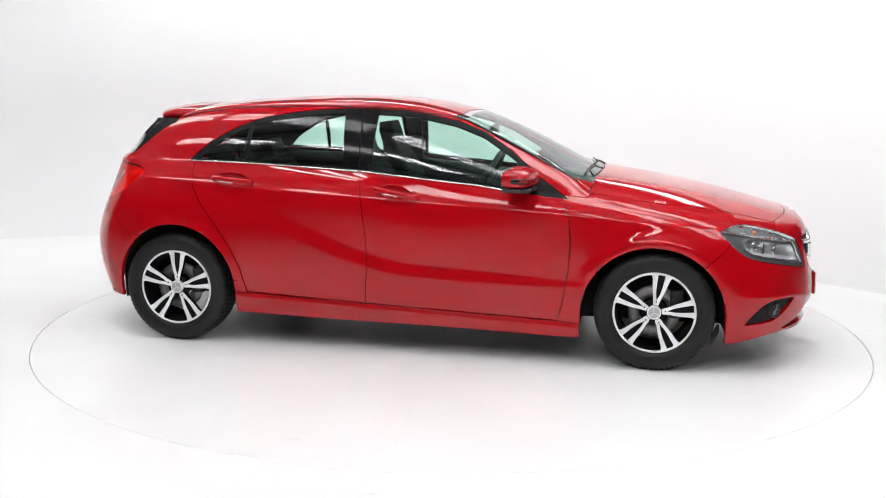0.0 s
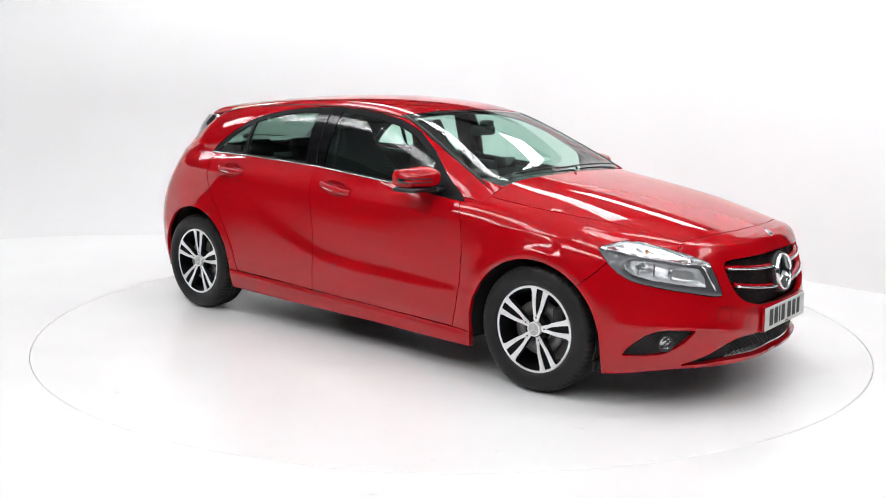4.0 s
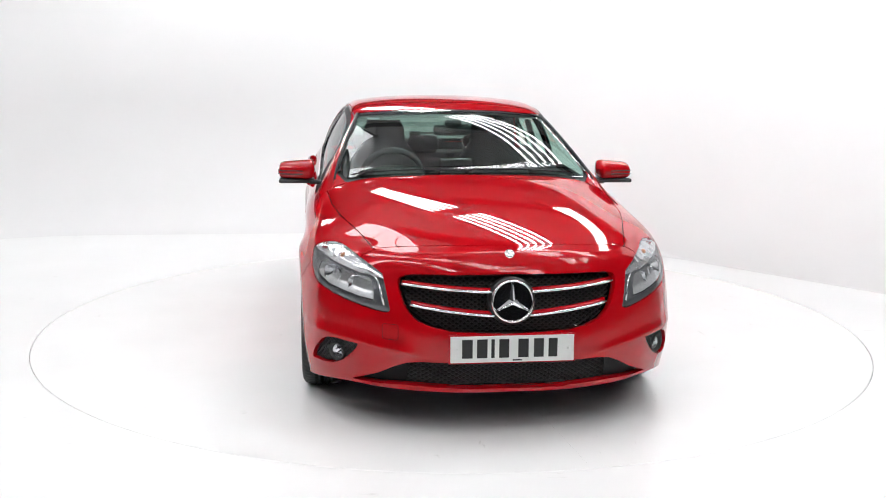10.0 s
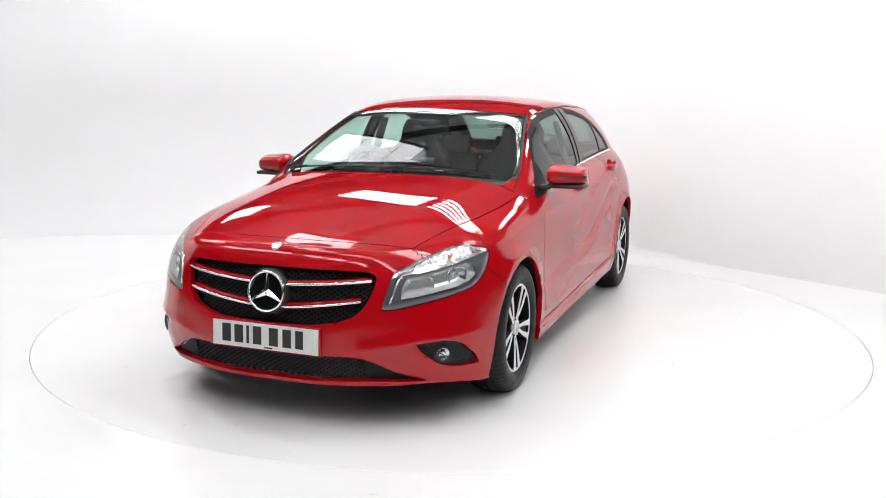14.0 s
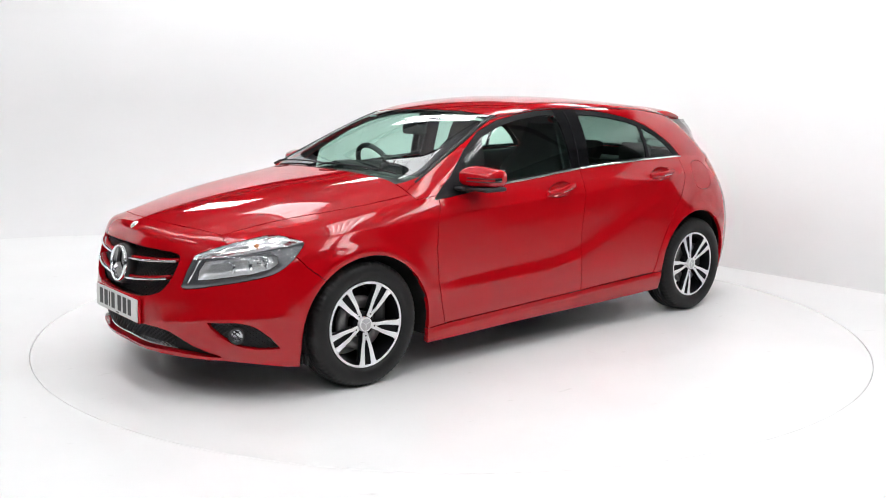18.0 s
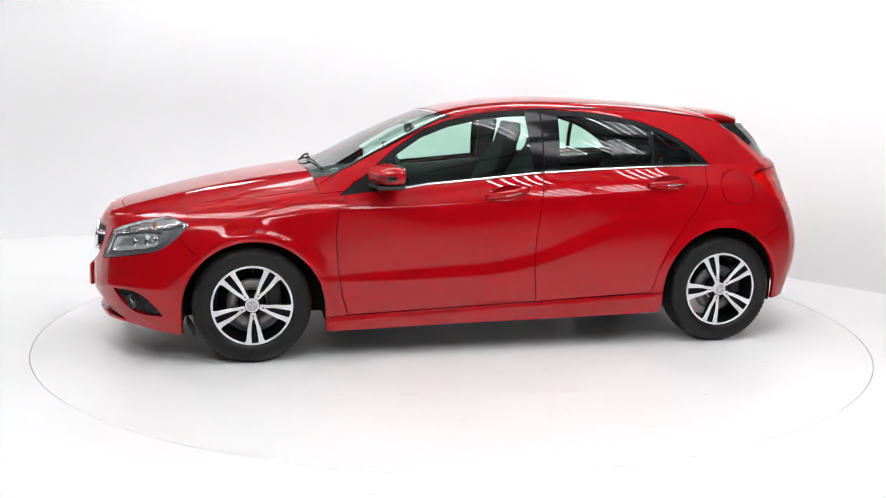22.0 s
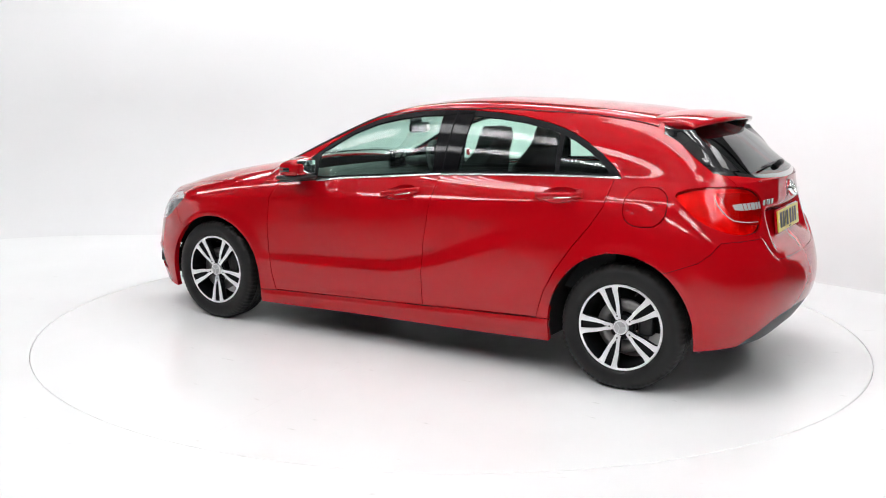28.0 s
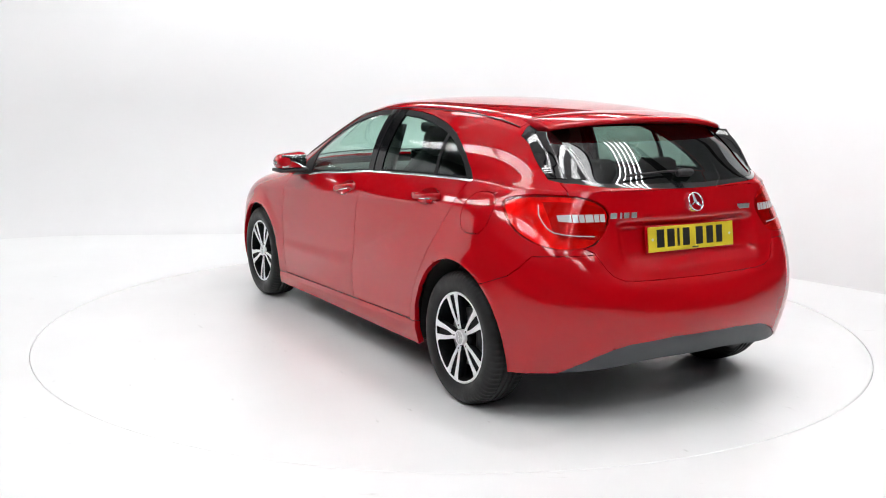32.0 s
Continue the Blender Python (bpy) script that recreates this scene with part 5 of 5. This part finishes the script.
# square tow-eye covers in both bumpers
for y0, z0, back, host in ((-.50, .455, False, FB), (-.56, .455, True, RB)):
    ring = [on_end(y0 + .032 * math.copysign(abs(math.cos(t)) ** .3, math.cos(t)), z0 + .032 * math.copysign(abs(math.sin(t)) ** .3, math.sin(t)), -.0002, back) for t in np.linspace(0, 2 * math.pi, 41)]
    bm = bmesh.new()
    tube(bm, ring, .0011, 5, cap=False, up=(1, 0, 0))
    part("tow_cover_joint", bm, M_LINER, host, "fine joint of a tow-eye cover")

# ---- tailgate badges ----
emblem(TG, on_end(0, .968, .013, True).x, .968, .044, -1, -22, False, None)
for y0, w in ((.446, .036), (.398, .011), (.380, .030), (.342, .030)):
    bm = bmesh.new()
    q = on_end(y0 - w / 2, .925, .002, True)
    box(bm, q.x, q.y, q.z, .006, w, .026, .002)
    part("badge_block", bm, M_CHROME, TG, smooth=False)
bm = bmesh.new()
q = on_end(-.345, .930, .002, True)
box(bm, q.x, q.y, q.z, .006, .085, .024, .002)
part("badge_block", bm, M_CHROME, TG, smooth=False)
# ---- cabin ----
part("headlining", piece(["roof"], sink=.032, gap=0, rim=0), M_LINING, car, "grey headlining")


def dash_section(y):
    k = (abs(y) / .70) ** 4
    return [(.98, y, .93 - .03 * k), (.80, y, .965 - .03 * k), (.62, y, .965 - .03 * k), (.50, y, .935), (.46, y, .88), (.50, y, .76), (.56, y, .60)]


bm = grid_bm(np.array([dash_section(y) for y in np.linspace(-.70, .70, 21)]))
dash = part("dashboard", bm, M_CABIN, car, "dark plastic dashboard")
bm = bmesh.new()
box(bm, .56, -.36, .975, .16, .34, .06, .025)
part("instrument_hood", bm, M_CABIN, dash)
bm = bmesh.new()
box(bm, .535, 0.0, 1.005, .025, .19, .115, .01)
part("screen", bm, M_GLOSS, dash, "dark centre display")
bm = bmesh.new()
ang = np.linspace(0, 2 * math.pi, 40, endpoint=False)
P = np.array([[((.178 + .017 * math.cos(b)) * math.cos(a), (.178 + .017 * math.cos(b)) * math.sin(a), .017 * math.sin(b)) for b in np.linspace(0, 2 * math.pi, 10, endpoint=False)] for a in ang])
grid_bm(P, True, True, bm)
MW = Matrix.Translation((.385, -.36, .945)) @ pose(0, 0, 0, 0, -62, 0)
bmesh.ops.transform(bm, matrix=MW, verts=bm.verts[:])
sw = part("steering_wheel", bm, M_CABIN, car, "black steering wheel")
bm = bmesh.new()
box(bm, 0, 0, .0, .09, .34, .022, .008)
box(bm, -.07, 0, 0, .14, .06, .022, .008)
box(bm, 0, 0, .01, .13, .14, .04, .018)
bmesh.ops.transform(bm, matrix=MW, verts=bm.verts[:])
part("wheel_hub", bm, M_CABIN, sw)


def seat_shell(sections, bm):
    """A padded slab along sections of (centre, width, thickness, lean)."""
    rows = []
    for (x, y, z), w, th, lean in sections:
        c, s = math.cos(radians(lean)), math.sin(radians(lean))
        ring = []
        for t in np.linspace(0, 2 * math.pi, 24, endpoint=False):
            u = math.copysign(abs(math.cos(t)) ** .5, math.cos(t)) * w / 2
            v = math.copysign(abs(math.sin(t)) ** .6, math.sin(t)) * th / 2
            v += .025 * (abs(u) / (w / 2)) ** 3 if v > 0 else 0
            ring.append((x + v * c, y + u, z + v * s))
        rows.append(ring)
    P = np.array(rows)
    a, b = P[:1].mean(1, keepdims=True).repeat(24, 1), P[-1:].mean(1, keepdims=True).repeat(24, 1)
    P = np.concatenate([a, P, b])
    grid_bm(P, closed_v=True, bm=bm)
    bmesh.ops.remove_doubles(bm, verts=bm.verts[:], dist=1e-4)
    bmesh.ops.recalc_face_normals(bm, faces=bm.faces[:])
    return bm


for y in (.36, -.36):
    bm = seat_shell([((-.10, y, .52), .44, .14, 10), ((-.17, y, .65), .50, .15, 10), ((-.24, y, .82), .52, .14, 10), ((-.31, y, .98), .48, .12, 10), ((-.35, y, 1.06), .36, .11, 10), ((-.37, y, 1.11), .28, .10, 10), ((-.395, y, 1.19), .27, .10, 10), ((-.405, y, 1.245), .22, .08, 10)], bmesh.new())
    st = part("front_seat", bm, M_SEAT, car, "black sports seat with integral headrest")
    bm = bmesh.new()
    box(bm, .12, y, .50, .52, .50, .16, .05)
    part("seat_cushion", bm, M_SEAT, st)
for y in (.42, 0, -.42):
    bm = seat_shell([((-1.02, y, .50), .42, .14, 15), ((-1.10, y, .68), .42, .15, 15), ((-1.18, y, .88), .41, .13, 15), ((-1.22, y, .97), .36, .10, 15)], bmesh.new())
    st = part("rear_seat", bm, M_SEAT, car, "black rear seat")
    bm = seat_shell([((-1.235, y, .985), .20, .08, 15), ((-1.255, y, 1.05), .24, .09, 15), ((-1.27, y, 1.10), .20, .07, 15)], bmesh.new())
    part("headrest", bm, M_SEAT, st)
bm = bmesh.new()
box(bm, -.85, 0, .47, .45, 1.28, .16, .05)
part("rear_bench", bm, M_SEAT, car, "black rear bench cushion")
bm = bmesh.new()
box(bm, -1.50, 0, .965, .42, 1.22, .02, .006)
part("parcel_shelf", bm, M_CABIN, car, "dark parcel shelf")
bm = bmesh.new()
box(bm, .365, 0, 1.215, .03, .23, .062, .018, None)
im = part("inner_mirror", bm, M_CABIN, car, "black inside mirror")
bm = bmesh.new()
box(bm, .395, 0, 1.258, .04, .10, .035, .012)
part("mirror_mount", bm, M_CABIN, im)
for sgn in (1, -1):
    bm = bmesh.new()
    box(bm, 0, 0, 0, .11, .02, .30, .008, Matrix.Translation((-.285, sgn * .645, 1.12)) @ pose(0, 0, 0, sgn * 17, 0, 0))
    part("pillar_lining", bm, M_CABIN, car)
    rows = []
    for x in np.linspace(.88, -1.25, 24):
        zt = float(np.interp(x, [-1.3, -.84, -.22, .4, .88], [1.02, 1.01, .98, .925, .88]))
        yo = float(on_side(x, zt).y) - .05
        rows.append([(x, sgn * (yo), zt), (x, sgn * (yo - .045), zt - .01), (x, sgn * (yo - .06), zt - .10), (x, sgn * (yo - .03), .45)])
    bm = grid_bm(np.array(rows))
    part("door_lining", bm, M_CABIN, car, "dark door lining")
bm = bmesh.new()
q = on_end(-.47, 1.292, -.012)
box(bm, q.x, q.y, q.z, .001, .075, .012, 0, None)
part("screen_sticker", bm, M_STICKER, car, "small pale windscreen sticker")



def motions():
    times = [0.0, 0.1] + [k * 0.5 for k in range(1, 64)] + [31.9, 32.0]
    spin = [(t, pose(0, 0, 0, 0, 0, ANGLE0 + RATE * t)) for t in times]
    walk(turntable, spin)
    walk(car, [(t, m @ Matrix.Translation(CAR_OFF)) for t, m in spin])


motions()
